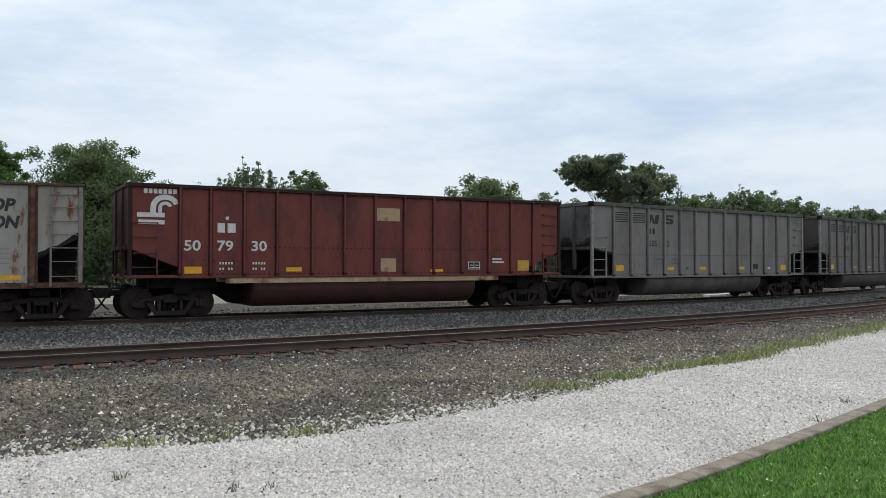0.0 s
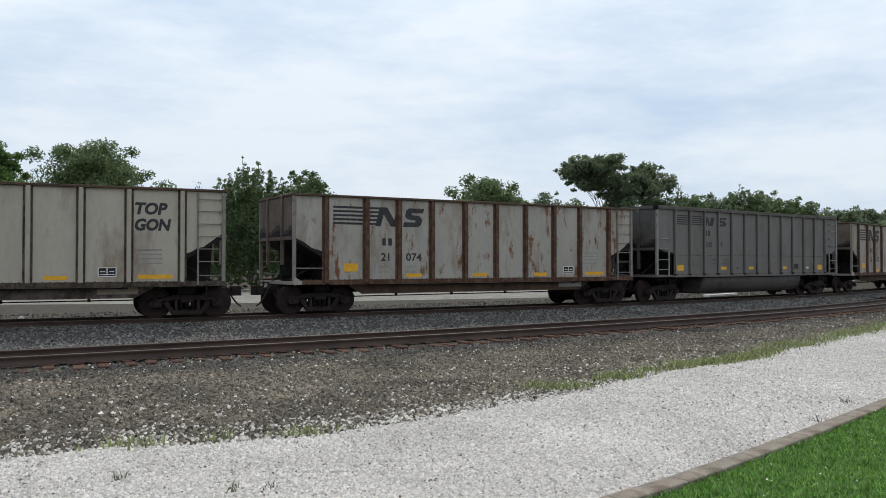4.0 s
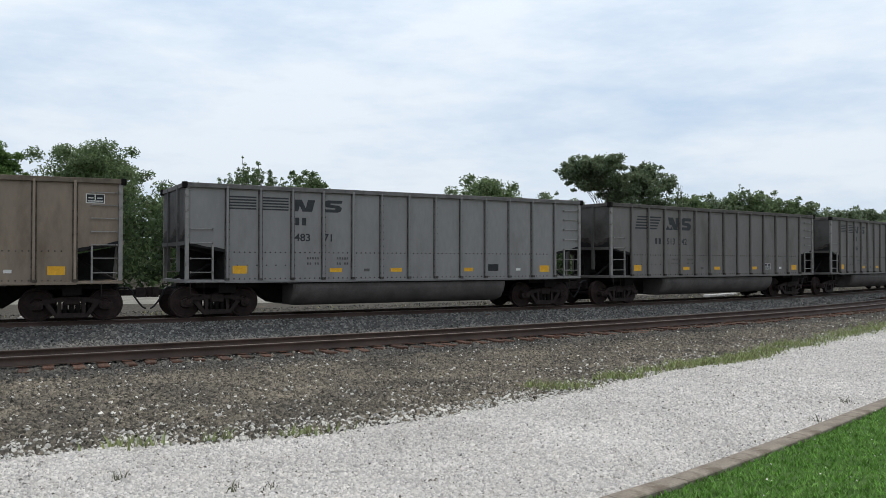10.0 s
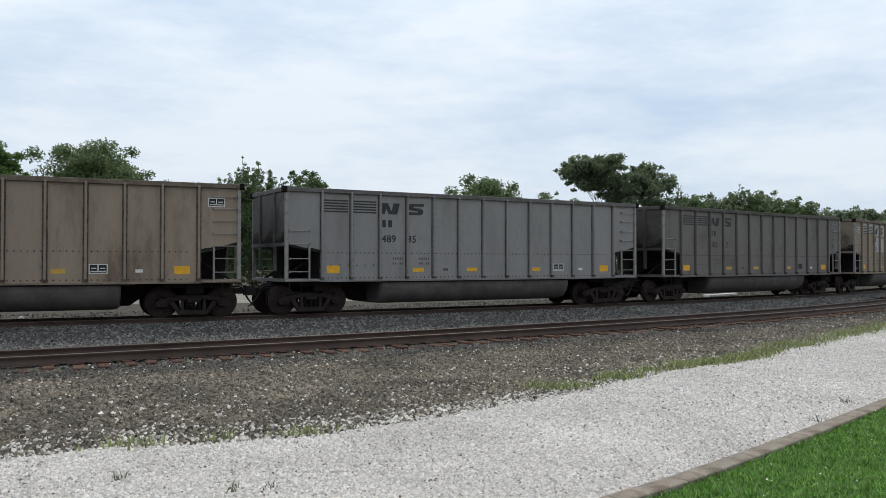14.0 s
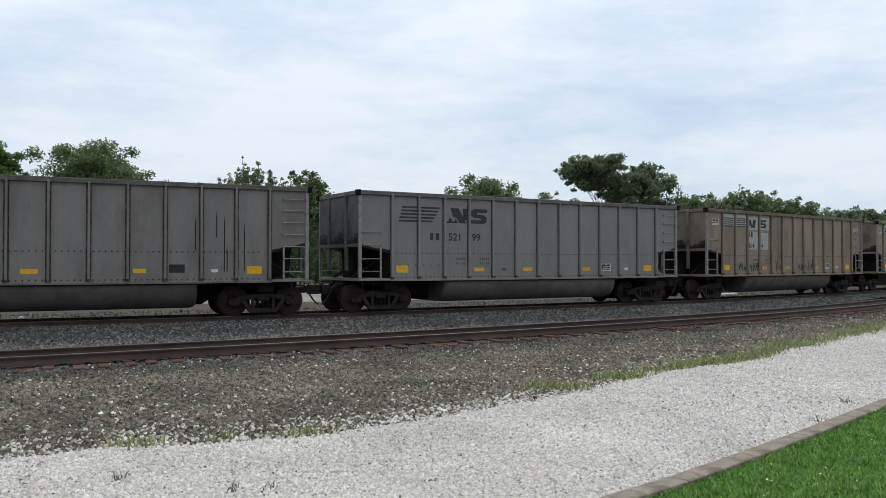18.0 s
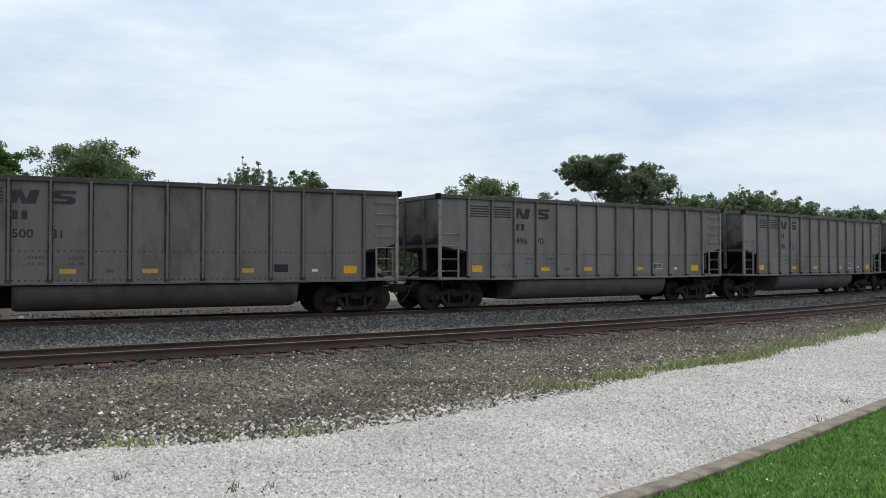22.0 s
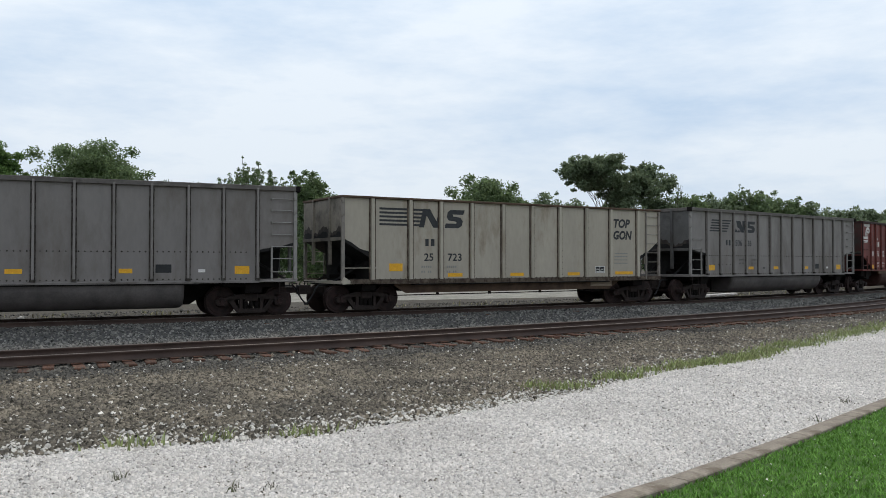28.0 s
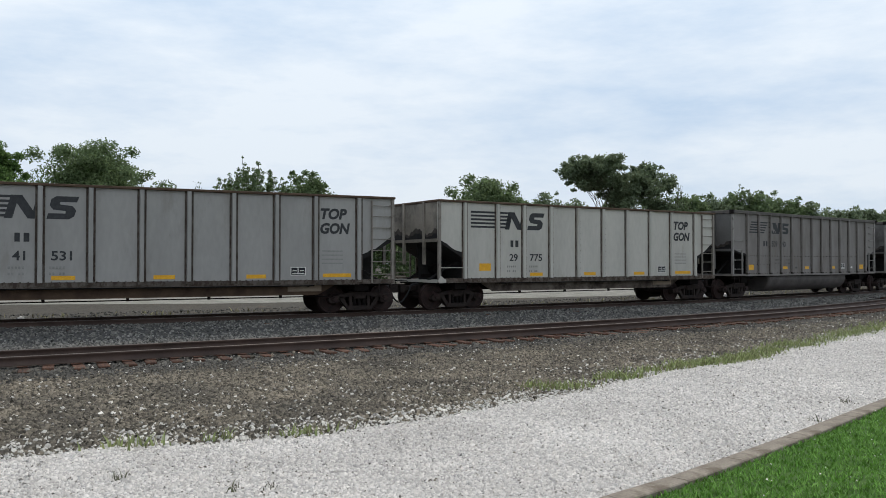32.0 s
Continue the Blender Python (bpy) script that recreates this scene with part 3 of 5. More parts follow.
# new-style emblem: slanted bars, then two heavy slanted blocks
BARS_SLANT = [[(0.28 * z, z), (0.8, z), (0.8, z + 0.065), (0.28 * (z + 0.065), z + 0.065)] for z in (0.0, 0.125, 0.25, 0.375, 0.5)]
BARS_TAPER = [[(0.0, z), (0.42 + 0.6 * z, z), (0.47 + 0.6 * z, z + 0.065), (0.0, z + 0.065)] for z in (0.0, 0.125, 0.25, 0.375, 0.5)]
BLOCK_A = [[(-0.05, 0.0), (0.5, 0.0), (0.38, 0.16), (0.3, 0.03), (0.12, 0.2), (0.1, 0.09)], [(0.16, 0.56), (0.5, 0.56), (0.82, 0.0), (0.54, 0.0), (0.4, 0.2), (0.27, 0.24)], [(0.68, 0.14), (0.84, 0.1), (0.84, 0.56), (0.66, 0.56)]]
ROUND_BLOCK = [(0.0, 0.0), (0.56, 0.0), (0.68, 0.07), (0.71, 0.22), (0.6, 0.33), (0.28, 0.36), (0.28, 0.42), (0.7, 0.42), (0.74, 0.56), (0.17, 0.56), (0.05, 0.49), (0.03, 0.33), (0.13, 0.23), (0.45, 0.2), (0.45, 0.14), (0.02, 0.14)]
BLOCK_B = [ROUND_BLOCK]
BARS_FLAT = [rect(0.0, 0.86, z, z + 0.05) for z in (0.0, 0.095, 0.19, 0.285, 0.38)]
BLOCK_C = [rect(0.0, 0.24, 0.0, 0.4, 0.25), [(0.2, 0.4), (0.36, 0.4), (0.54, 0.0), (0.38, 0.0)], rect(0.46, 0.7, 0.0, 0.4, 0.25)]
BLOCK_D = [[(x * 0.9, z * 0.74) for x, z in ROUND_BLOCK]]
LONG_BARS = [rect(0.0, 1.9 - 0.07 * i, 0.56 - 0.14 * i, 0.56 - 0.14 * i + 0.075, 0.0) for i in range(5)]
MARK_BARS = [rect(0.0, 0.13, 0.0, 0.26), rect(0.22, 0.36, 0.0, 0.26)]
FINE_BARS = [rect(x + 0.085 * i, x + 0.085 * i + 0.05, z, z + 0.075) for x in (0.0, 1.0) for z in (0.0, 0.18) for i in range(5) if (i, z) != (2, 0.0)]
FINE_ONE = [rect(0.0, 0.7, z, z + 0.035) for z in (0.0, 0.14, 0.28, 0.42)]

SPECS = {
    "tub": dict(L=7.15, top=4.3, sill=1.2, zc=2.4, zi=2.15, xi=6.0, rib=0.14, chord=0.15,
                ribs=[0.992 * i for i in range(-6, 7)]),
    "flat": dict(L=6.93, top=4.1, sill=1.1, zc=2.62, zi=1.86, xi=5.72, rib=0.25, chord=0.08,
                 ribs=(-5.85, -4.47, -3.3, -2.06, -0.75, 0.53, 1.8, 3.08, 4.3, 5.72)),
    "red": dict(L=7.42, top=4.22, sill=1.36, zc=2.25, zi=1.62, xi=6.0, rib=0.12, chord=0.12,
                ribs=(-6.02, -5.16, -4.18, -3.19, -2.07, -1.01, 0.04, 1.09, 2.18, 3.25, 4.33, 5.26, 6.2)),
}


for sp in SPECS.values():
    sp["L"] *= KX
    sp["xi"] *= KX
    sp["ribs"] = [x * KX for x in sp["ribs"]]


def side_bm(sp):
    L, t, z0, zc, zi, xi = sp["L"], sp["top"], sp["sill"], sp["zc"], sp["zi"], sp["xi"]
    def build(bm):
        prism(bm, [(-L, t), (L, t), (L, zc), (xi, zi), (xi, z0), (-xi, z0), (-xi, zi), (-L, zc)], "y", -0.012, 0.012)
    return build


def rivets_bm(zs, x0, x1, step):
    def build(bm):
        for z in zs:
            x = x0
            while x < x1:
                c = [bm.verts.new((x + dx, 0, z + dz)) for dx, dz in ((-0.03, 0), (0, -0.03), (0.03, 0), (0, 0.03))]
                tip = bm.verts.new((x, -0.024, z))
                for i in range(4):
                    bm.faces.new((c[i], c[(i + 1) % 4], tip))
                x += step
    return build


def rib_bm(sp):
    w, t, z0 = sp["rib"] * 0.27, sp["top"] - 0.05, sp["sill"] + 0.02
    def build(bm):
        prism(bm, [(-w, -0.012), (-w * 0.8, -0.09), (w * 0.8, -0.09), (w, -0.012)], "z", z0 + 0.06, t)
    return build


def flange_bm(sp):
    w, t, z0 = sp["rib"] / 2, sp["top"] - 0.05, sp["sill"] + 0.02
    def build(bm):
        box(bm, -w, w, -0.013, 0.0, z0, t)
        prism(bm, [(-w * 1.1, -0.013), (-w * 0.8, -0.1), (w * 0.8, -0.1), (w * 1.1, -0.013)], "z", z0 - 0.01, z0 + 0.07)
        z = z0 + 0.2
        while z < t - 0.1:
            for x in (-w * 0.78, w * 0.78):
                box(bm, x - 0.02, x + 0.02, -0.03, -0.012, z - 0.02, z + 0.02)
            z += 0.24
    return build


def body(car, kind, pm, paint_name):
    """Shell of one gondola: sides, ends, floor, ribs, sills, chords, ladders, underframe."""
    sp = SPECS[kind]
    L, t, z0, zc, zi, xi = sp["L"], sp["top"], sp["sill"], sp["zc"], sp["zi"], sp["xi"]
    k = kind + "_"
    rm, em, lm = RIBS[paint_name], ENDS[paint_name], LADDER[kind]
    # black cross plate, blocks the bright view through the rear end opening
    part("end_web", k + "web", lambda bm: box(bm, -xi - 0.03, -xi, -SIDE_Y + 0.1, SIDE_Y - 0.1, z0, zi - 0.02), M_COAL, car)
    for y, name in ((-SIDE_Y, "side"), (SIDE_Y, "side")):
        part(name, k + "side", side_bm(sp), pm, car, at=pose(0, y, 0))
    for s in (-1, 1):
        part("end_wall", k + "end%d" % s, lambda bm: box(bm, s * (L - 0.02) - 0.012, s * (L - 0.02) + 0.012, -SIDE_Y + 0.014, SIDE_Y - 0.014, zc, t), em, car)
        for y in (-0.69, 0.69):
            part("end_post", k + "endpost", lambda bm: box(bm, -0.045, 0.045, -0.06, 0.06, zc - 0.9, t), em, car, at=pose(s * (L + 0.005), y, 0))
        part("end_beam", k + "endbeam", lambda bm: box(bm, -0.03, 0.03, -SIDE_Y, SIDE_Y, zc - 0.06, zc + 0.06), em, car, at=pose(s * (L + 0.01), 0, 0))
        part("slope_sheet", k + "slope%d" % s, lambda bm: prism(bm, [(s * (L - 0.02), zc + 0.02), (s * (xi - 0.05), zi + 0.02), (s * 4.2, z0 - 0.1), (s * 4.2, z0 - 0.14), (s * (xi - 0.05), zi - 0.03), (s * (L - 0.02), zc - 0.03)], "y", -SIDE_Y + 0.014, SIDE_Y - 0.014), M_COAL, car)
        # added black plate, stands in for the dark inside the end opening
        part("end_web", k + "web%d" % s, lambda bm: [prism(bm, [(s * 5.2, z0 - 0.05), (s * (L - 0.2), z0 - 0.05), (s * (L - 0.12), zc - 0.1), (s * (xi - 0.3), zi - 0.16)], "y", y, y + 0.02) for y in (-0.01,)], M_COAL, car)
        part("end_platform", k + "plat%d" % s, lambda bm: box(bm, min(s * 6.0, s * L), max(s * 6.0, s * L), -SIDE_Y - 0.02, SIDE_Y + 0.02, z0 - 0.06, z0 + 0.04), pm, car)
        rs = random.Random(3 if kind == "tub" else 4)
        for h, out, sm in ((1.0, 0.0, M_STAIN), (0.6, 0.003, M_COAL)):
            reach = h * (0.3 if kind == "red" else 0.58)
            soot = [(-SIDE_Y + 0.02, zc), (SIDE_Y - 0.02, zc)] + [((SIDE_Y - 0.02) * (1 - q / 24), zc + reach * (0.6 + 0.22 * math.sin(q * 0.29) + 0.06 * math.sin(q * 1.3) + rs.uniform(-0.04, 0.04))) for q in range(49)]
            part("end_soot", k + "endsoot%d_%.1f" % (s, h), lambda bm: prism(bm, soot, "x", s * (L - 0.004), s * (L + 0.002 + out)), sm, car, "black soot on the end wall")
        if kind == "tub":
            for y in (-1, 1):
                part("corner_cap", "corner_cap", lambda bm: box(bm, -0.07, 0.07, -0.09, 0.09, -0.15, 0.05, 0.012), M_UNDER, car, at=pose(s * (L + 0.015), y * (SIDE_Y + 0.03), t))
        for y in (-0.69, 0.69):
            part("end_strut", k + "strut%d" % s, lambda bm: tube(bm, [(s * (L - 0.1), 0, z0), (s * 5.7, 0, zi + 0.05)], 0.045, 5), M_COAL, car, at=pose(0, y, 0))
        part("coupler", "coupler%d" % s, coupler_bm, M_CASTING, car, "rusty knuckle coupler", at=pose(s * (L - 0.12), 0, 0, 0, 0, 0 if s > 0 else 180))
        part("brake_hose", "brake_hose", hose_bm, M_RUBBER, car, "black rubber brake hose", at=pose(s * (L + 0.33), -0.3, 0, 0, 0, 0 if s > 0 else 180))
        part("cut_lever", "cut_lever", lambda bm: tube(bm, [(0, -1.35, 0.95), (0.02, -1.3, 1.08), (0.02, -0.4, 1.08), (0.1, -0.12, 1.0)], 0.017, 5), M_UNDER, car, at=pose(s * (L + 0.06), 0, 0, 0, 0, 0 if s > 0 else 180))
        for y in (-1, 1):
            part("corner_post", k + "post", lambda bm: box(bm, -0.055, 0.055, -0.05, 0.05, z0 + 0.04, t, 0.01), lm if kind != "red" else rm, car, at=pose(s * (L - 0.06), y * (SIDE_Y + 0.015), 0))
    for y in (-1, 1):
        part("top_chord", k + "chord", lambda bm: box(bm, -L - 0.02, L + 0.02, -0.07, 0.07, t - sp["chord"] + 0.03, t + 0.03, 0.012), {"tub": CHORDS.get(paint_name, pm), "flat": M_BRONZE, "red": rm}[kind], car, at=pose(0, y * (SIDE_Y + 0.03), 0))
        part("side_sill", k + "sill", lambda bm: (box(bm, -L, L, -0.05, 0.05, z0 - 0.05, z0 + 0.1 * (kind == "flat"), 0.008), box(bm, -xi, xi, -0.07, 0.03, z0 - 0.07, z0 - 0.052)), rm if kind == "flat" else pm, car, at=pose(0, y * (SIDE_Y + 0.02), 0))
        for x in sp["ribs"]:
            if y < 0:
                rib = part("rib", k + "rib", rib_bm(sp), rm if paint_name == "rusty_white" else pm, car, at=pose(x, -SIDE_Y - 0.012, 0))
                # dark flange also paints the shadow line on both sides of the rib
                part("rib_flange", k + "flange", flange_bm(sp), rm, rib, "grimy riveted flange, darkened as the rib shadow line")
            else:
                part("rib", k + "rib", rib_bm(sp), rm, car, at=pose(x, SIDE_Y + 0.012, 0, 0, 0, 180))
    for s in (-1, 1):
        part("end_chord", k + "endchord", lambda bm: box(bm, -0.07, 0.07, -SIDE_Y, SIDE_Y, t - sp["chord"] + 0.03, t + 0.028, 0.012), {"tub": CHORDS.get(paint_name, pm), "flat": M_BRONZE, "red": rm}[kind], car, at=pose(s * (L - 0.03), 0, 0))
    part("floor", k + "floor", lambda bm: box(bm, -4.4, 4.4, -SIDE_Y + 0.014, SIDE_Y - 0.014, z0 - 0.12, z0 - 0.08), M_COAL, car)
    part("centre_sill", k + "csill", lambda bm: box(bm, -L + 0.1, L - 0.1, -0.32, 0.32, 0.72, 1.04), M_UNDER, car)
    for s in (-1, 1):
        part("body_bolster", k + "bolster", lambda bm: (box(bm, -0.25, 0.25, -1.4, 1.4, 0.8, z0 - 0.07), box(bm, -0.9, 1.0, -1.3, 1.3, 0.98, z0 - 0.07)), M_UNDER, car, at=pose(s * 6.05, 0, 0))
    # ladders and grab irons
    for s in (-1, 1):
        for y in (-1, 1):
            ys = y * (SIDE_Y + 0.05)
            tall = (kind == "flat" and s * y < 0)
            if kind == "flat" and s * y > 0:
                part("grab_bar", k + "grab%d" % s, lambda bm: tube(bm, [(s * xi, 0, 0), (s * (L - 0.06), 0, 0)], 0.018, 5), pm, car, at=pose(0, ys, z0 + 0.5))
                part("corner_bracket", "corner_bracket%d" % s, lambda bm: prism(bm, [(s * (L + 0.04), 0.0), (s * (L - 0.08), 0.2), (s * (L - 0.3), 0.05), (s * (L - 0.3), -0.05), (s * (L - 0.06), -0.07)], "y", -0.03, 0.03), pm, car, at=pose(0, ys, z0))
                continue
            part("ladder_post", k + "lpost%d" % tall, lambda bm: box(bm, -0.026, 0.026, -0.025, 0.025, z0 - 0.02, t - 0.1 if tall else zc - 0.05), lm, car, at=pose(s * (L - 0.8), ys, 0))
            zs = [z0 + 0.28, z0 + 0.72] + ([z0 + 1.12, z0 + 1.52, z0 + 1.92, z0 + 2.32, z0 + 2.7] if (s * y < 0) else [z0 + 1.22, z0 + 1.66])
            for z in zs:
                part("rung", "rung", lambda bm: (tube(bm, [(-0.33, 0, 0), (0.33, 0, 0)], 0.016, 5), box(bm, -0.34, -0.31, -0.02, 0.06, -0.03, 0.03), box(bm, 0.31, 0.34, -0.02, 0.06, -0.03, 0.03)), lm, car, at=pose(s * (L - 0.48), ys - y * 0.0 + (-0.03 if y < 0 else 0.03), z, 0, 0, 0 if y < 0 else 180))
            part("sill_step", "sill_step", lambda bm: tube(bm, [(-0.2, 0, 0), (-0.2, 0, -0.42), (0.2, 0, -0.42), (0.2, 0, 0)], 0.018, 5), M_CASTING, car, at=pose(s * (L - 0.35), ys, z0))
    if kind != "red":
        for s in (-1, 1):
            rs = random.Random(5 + s)
            cut = [(x, zi + (zc - zi) * (x - xi) / (L - xi)) for x in np.linspace(L - 0.07, xi, 9)]
            up = [(s * x, z + rs.uniform(0.06, 0.17) * (1.0 if kind == "flat" else 0.5)) for x, z in cut]
            dn = [(s * x, z - 0.03) for x, z in (cut[-1], cut[0])]
            bars(car, k + "soot%d" % s, [up + dn], 0, 0, M_COAL, "soot_edge", "black soot along the sloped opening", y=LETTER_Y + 0.004)
    if kind == "flat":
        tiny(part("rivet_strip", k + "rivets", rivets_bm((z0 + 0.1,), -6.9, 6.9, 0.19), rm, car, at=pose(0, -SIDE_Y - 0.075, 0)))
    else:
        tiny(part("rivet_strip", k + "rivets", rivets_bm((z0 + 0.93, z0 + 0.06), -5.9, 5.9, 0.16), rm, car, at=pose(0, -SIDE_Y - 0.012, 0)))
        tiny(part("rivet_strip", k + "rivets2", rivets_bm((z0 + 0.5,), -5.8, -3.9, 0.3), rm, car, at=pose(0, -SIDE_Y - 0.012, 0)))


def tub_under(car, band=None, tub=None):
    part("belly_tub", "belly_tub", tub_bm, tub or M_TUB, car, "dark rounded belly tub")
    for s in (-1, 1):
        # end slope of the tub, its shadow painted in by the near-black steel
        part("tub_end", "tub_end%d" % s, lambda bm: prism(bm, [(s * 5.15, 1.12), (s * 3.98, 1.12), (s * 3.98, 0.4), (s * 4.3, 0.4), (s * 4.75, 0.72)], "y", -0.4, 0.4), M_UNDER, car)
    if band:
        part("sill_band", "sill_band", lambda bm: box(bm, -4.85, 4.85, -1.62, -1.56, 1.12, 1.29), band, car, "rust-stained tan band along the tub")


def flat_under(car, pm, panel):
    part("fishbelly_sill", "fishbelly_sill", lambda bm: prism(bm, [(-5.2, 1.04), (5.2, 1.04), (4.6, 0.68), (-4.6, 0.68)], "y", -1.3, -1.26), pm, car, "rusty brown side sill plate")
    part("fishbelly_sill", "fishbelly_sill_b", lambda bm: prism(bm, [(-5.2, 1.04), (5.2, 1.04), (4.6, 0.68), (-4.6, 0.68)], "y", 1.26, 1.3), pm, car)
    part("sill_end_panel", "sill_end_panel", lambda bm: box(bm, 3.6, 4.7, -1.34, -1.3, 0.8, 1.03, 0.01), panel, car, "dusty steel panel")
    part("brake_pipe", "brake_pipe", lambda bm: (tube(bm, [(-5.0, -1.2, 0.6), (5.0, -1.2, 0.62)], 0.02, 5), [box(bm, x - 0.04, x + 0.04, -1.23, -1.17, 0.58, 0.72) for x in (-3.3, -1.1, 1.2, 3.4)]), M_UNDER, car)
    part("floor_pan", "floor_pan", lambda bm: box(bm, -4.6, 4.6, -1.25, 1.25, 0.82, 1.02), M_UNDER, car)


def brake_gear(car):
    part("brake_wheel", "brake_wheel", lambda bm: (disc(bm, -0.02, 0.02, 0.26, 0.26, 14), disc(bm, -0.05, 0.05, 0.06, 0.06, 8)), M_UNDER, car, at=pose(-6.7, 0.9, 2.6, 0, 0, 90))
    part("air_reservoir", "air_reservoir", lambda bm: (disc(bm, -0.5, 0.5, 0.2, 0.2, 12, 1.55), box(bm, -0.5, 0.5, -0.3, 0.3, 1.22, 1.36)), M_UNDER, car, at=pose(-6.35, 0.2, 0))


def reflectors(car, xs, zs, dims, material):
    for x, z, (w, h) in zip(xs, zs, dims):
        bars(car, "reflector_%.2f_%.2f" % (w, h), [rect(-w / 2, w / 2, -h / 2, h / 2)], x, z, material, "reflector", "yellow reflective sheet")


def stencil_box(car, x, z, framed):
    bars(car, "stencil_panel", [rect(-0.22, 0.22, -0.13, 0.13)], x, z, M_BLACKSHEET, "stencil_panel", "black stencil panel with white grid")
    if framed:
        y = LETTER_Y - 0.003
        bars(car, "stencil_grid", [rect(-0.24, 0.24, 0.12, 0.145), rect(-0.24, 0.24, -0.145, -0.12), rect(-0.245, -0.22, -0.145, 0.145), rect(0.22, 0.245, -0.145, 0.145), rect(-0.02, 0.01, -0.05, 0.13), rect(-0.18, -0.05, 0.0, 0.03), rect(0.05, 0.18, 0.0, 0.03), rect(-0.2, 0.2, -0.09, -0.06)], x, z, M_WHITE, "stencil_grid", y=y)


CARS = []
STOOD = set()


def stand(car):
    """Bring the parts of a car, all but its round wheels, to their true height."""
    up = Matrix.Diagonal((1, 1, TALL))
    for ob in car.children_recursive:
        if ob.name.startswith("wheelset"):
            continue
        m = ob.matrix_basis.to_3x3()
        if ob.data is not None and ob.data.name not in STOOD:
            STOOD.add(ob.data.name)
            ob.data.transform((m.inverted() @ up @ m).to_4x4())
        ob.location.z *= TALL


def coal_car(kind, paint_name, style, number, centre, label, framed=False, worn=False, letter=None):
    sp = SPECS[kind]
    z0 = sp["sill"]
    car = thing("coal_gondola", label, "railroad car", "cars of the coal train")
    pm = PAINTS[paint_name]
    body(car, kind, pm, paint_name)
    sets = []
    for x in {"tub": (-6.28, 6.05), "flat": (-6.0, 6.1), "red": (-6.35, 6.25)}[kind]:
        sets += truck(car, x, 1)
    if kind == "tub":
        tub_under(car)
    elif kind == "red":
        tub_under(car, M_TAN if style == "band" else M_BRONZE, M_TUBRED)
    else:
        flat_under(car, M_BRONZE if style != "pale_sill" else M_SILL, PAINTS["pale" if paint_name == "rusty_white" else "brown_grey"])
    brake_gear(car)
    ink = letter or M_LETTER
    if kind == "tub":
        if style == "new":
            bars(car, "bars_slant", BARS_SLANT, -5.72, 3.27, ink, "emblem_bars", "black slanted stripes")
            bars(car, "bars_taper", BARS_TAPER, -4.86, 3.27, ink, "emblem_bars", "black tapering stripes")
            bars(car, "block_a", BLOCK_A, -3.88, 3.27, ink, "emblem_block", "black slanted block emblem")
            bars(car, "block_b", BLOCK_B, -2.92, 3.27, ink, "emblem_block", "black stepped block emblem")
            bars(car, "mark_bars", MARK_BARS, -4.52, 2.62, ink, "reporting_mark")
            write(car, number[0], -3.8, 2.62, 0.27, ink, label="black car number", wide=0.95)
            write(car, number[1], -2.86, 2.62, 0.27, ink, label="black car number", wide=0.95)
        else:
            if paint_name == "brown_grey":
                for x, w, z, h in ((-5.4, 0.43, 3.86, 0.27), (-4.46, 0.43, 3.86, 0.27), (-3.48, 0.42, 3.75, 0.32), (-2.52, 0.42, 3.75, 0.32), (-3.48, 0.42, 2.88, 0.44), (-2.56, 0.37, 2.86, 0.42)):
                    bars(car, "clean_patch_%.2f_%.2f" % (w, h), [rect(-w, w, -h, h)], x, z, M_PATCH, "clean_patch", "cleaner grey patch", y=LETTER_Y + 0.003)
                stencil_box(car, -6.45, 3.72, True)
                stencil_box(car, 6.45, 3.72, True)
            bars(car, "bars_flat", BARS_FLAT, -5.92, 3.53, ink, "emblem_bars", "black stripes")
            bars(car, "bars_flat", BARS_FLAT, -4.93, 3.53, ink, "emblem_bars", "black stripes")
            bars(car, "block_c", BLOCK_C, -4.02, 3.52, ink, "emblem_block", "black slanted block emblem")
            bars(car, "block_d", BLOCK_D, -2.98, 3.52, ink, "emblem_block", "black stepped block emblem")
            bars(car, "mark_bars", MARK_BARS, -3.88, 3.05, ink, "reporting_mark")
            write(car, number[0], -3.9, 2.52, 0.25, ink, label="black car number")
            write(car, number[1], -2.97, 2.52, 0.25, ink, label="black car number")
        tiny(bars(car, "fine_bars", FINE_BARS, -3.5, 1.72, M_FAINT, "fine_print"))
        ym = M_OLDYELLOW if worn else M_YELLOW
        reflectors(car, (-5.57, 5.5), (1.56, 1.55), ((0.44, 0.26), (0.44, 0.26)), M_YELLOW)
        reflectors(car, (-2.55, -0.45, 2.3), (1.53, 1.53, 1.53), ((0.42, 0.14), (0.42, 0.14), (0.36, 0.14)), ym)
        bars(car, "small_tag", [rect(-0.1, 0.1, -0.05, 0.05)], 4.35, 1.53, M_WHITE, "data_tag")
        bars(car, "small_tag", [rect(-0.1, 0.1, -0.05, 0.05)], -1.5, 1.53, M_FAINT, "data_tag")
        stencil_box(car, 3.3, 1.6, framed)
    elif kind == "flat":
        bars(car, "long_bars", LONG_BARS, -5.6, 3.12, ink, "emblem_bars", "black horizontal stripes")
        bars(car, "block_e", [[(a + 0.3 * b, b * 1.22) for a, b in p] for p in [rect(0.0, 0.2, 0.0, 0.56), [(0.0, 0.56), (0.27, 0.56), (0.84, 0.0), (0.57, 0.0)], rect(0.64, 0.84, 0.0, 0.56)]], -4.15, 3.08, ink, "emblem_block", "black slanted block emblem")
        bars(car, "block_f", [[(a + 0.15 * b, b * 1.22) for a, b in p] for p in BLOCK_B], -3.15, 3.08, ink, "emblem_block", "black stepped block emblem")
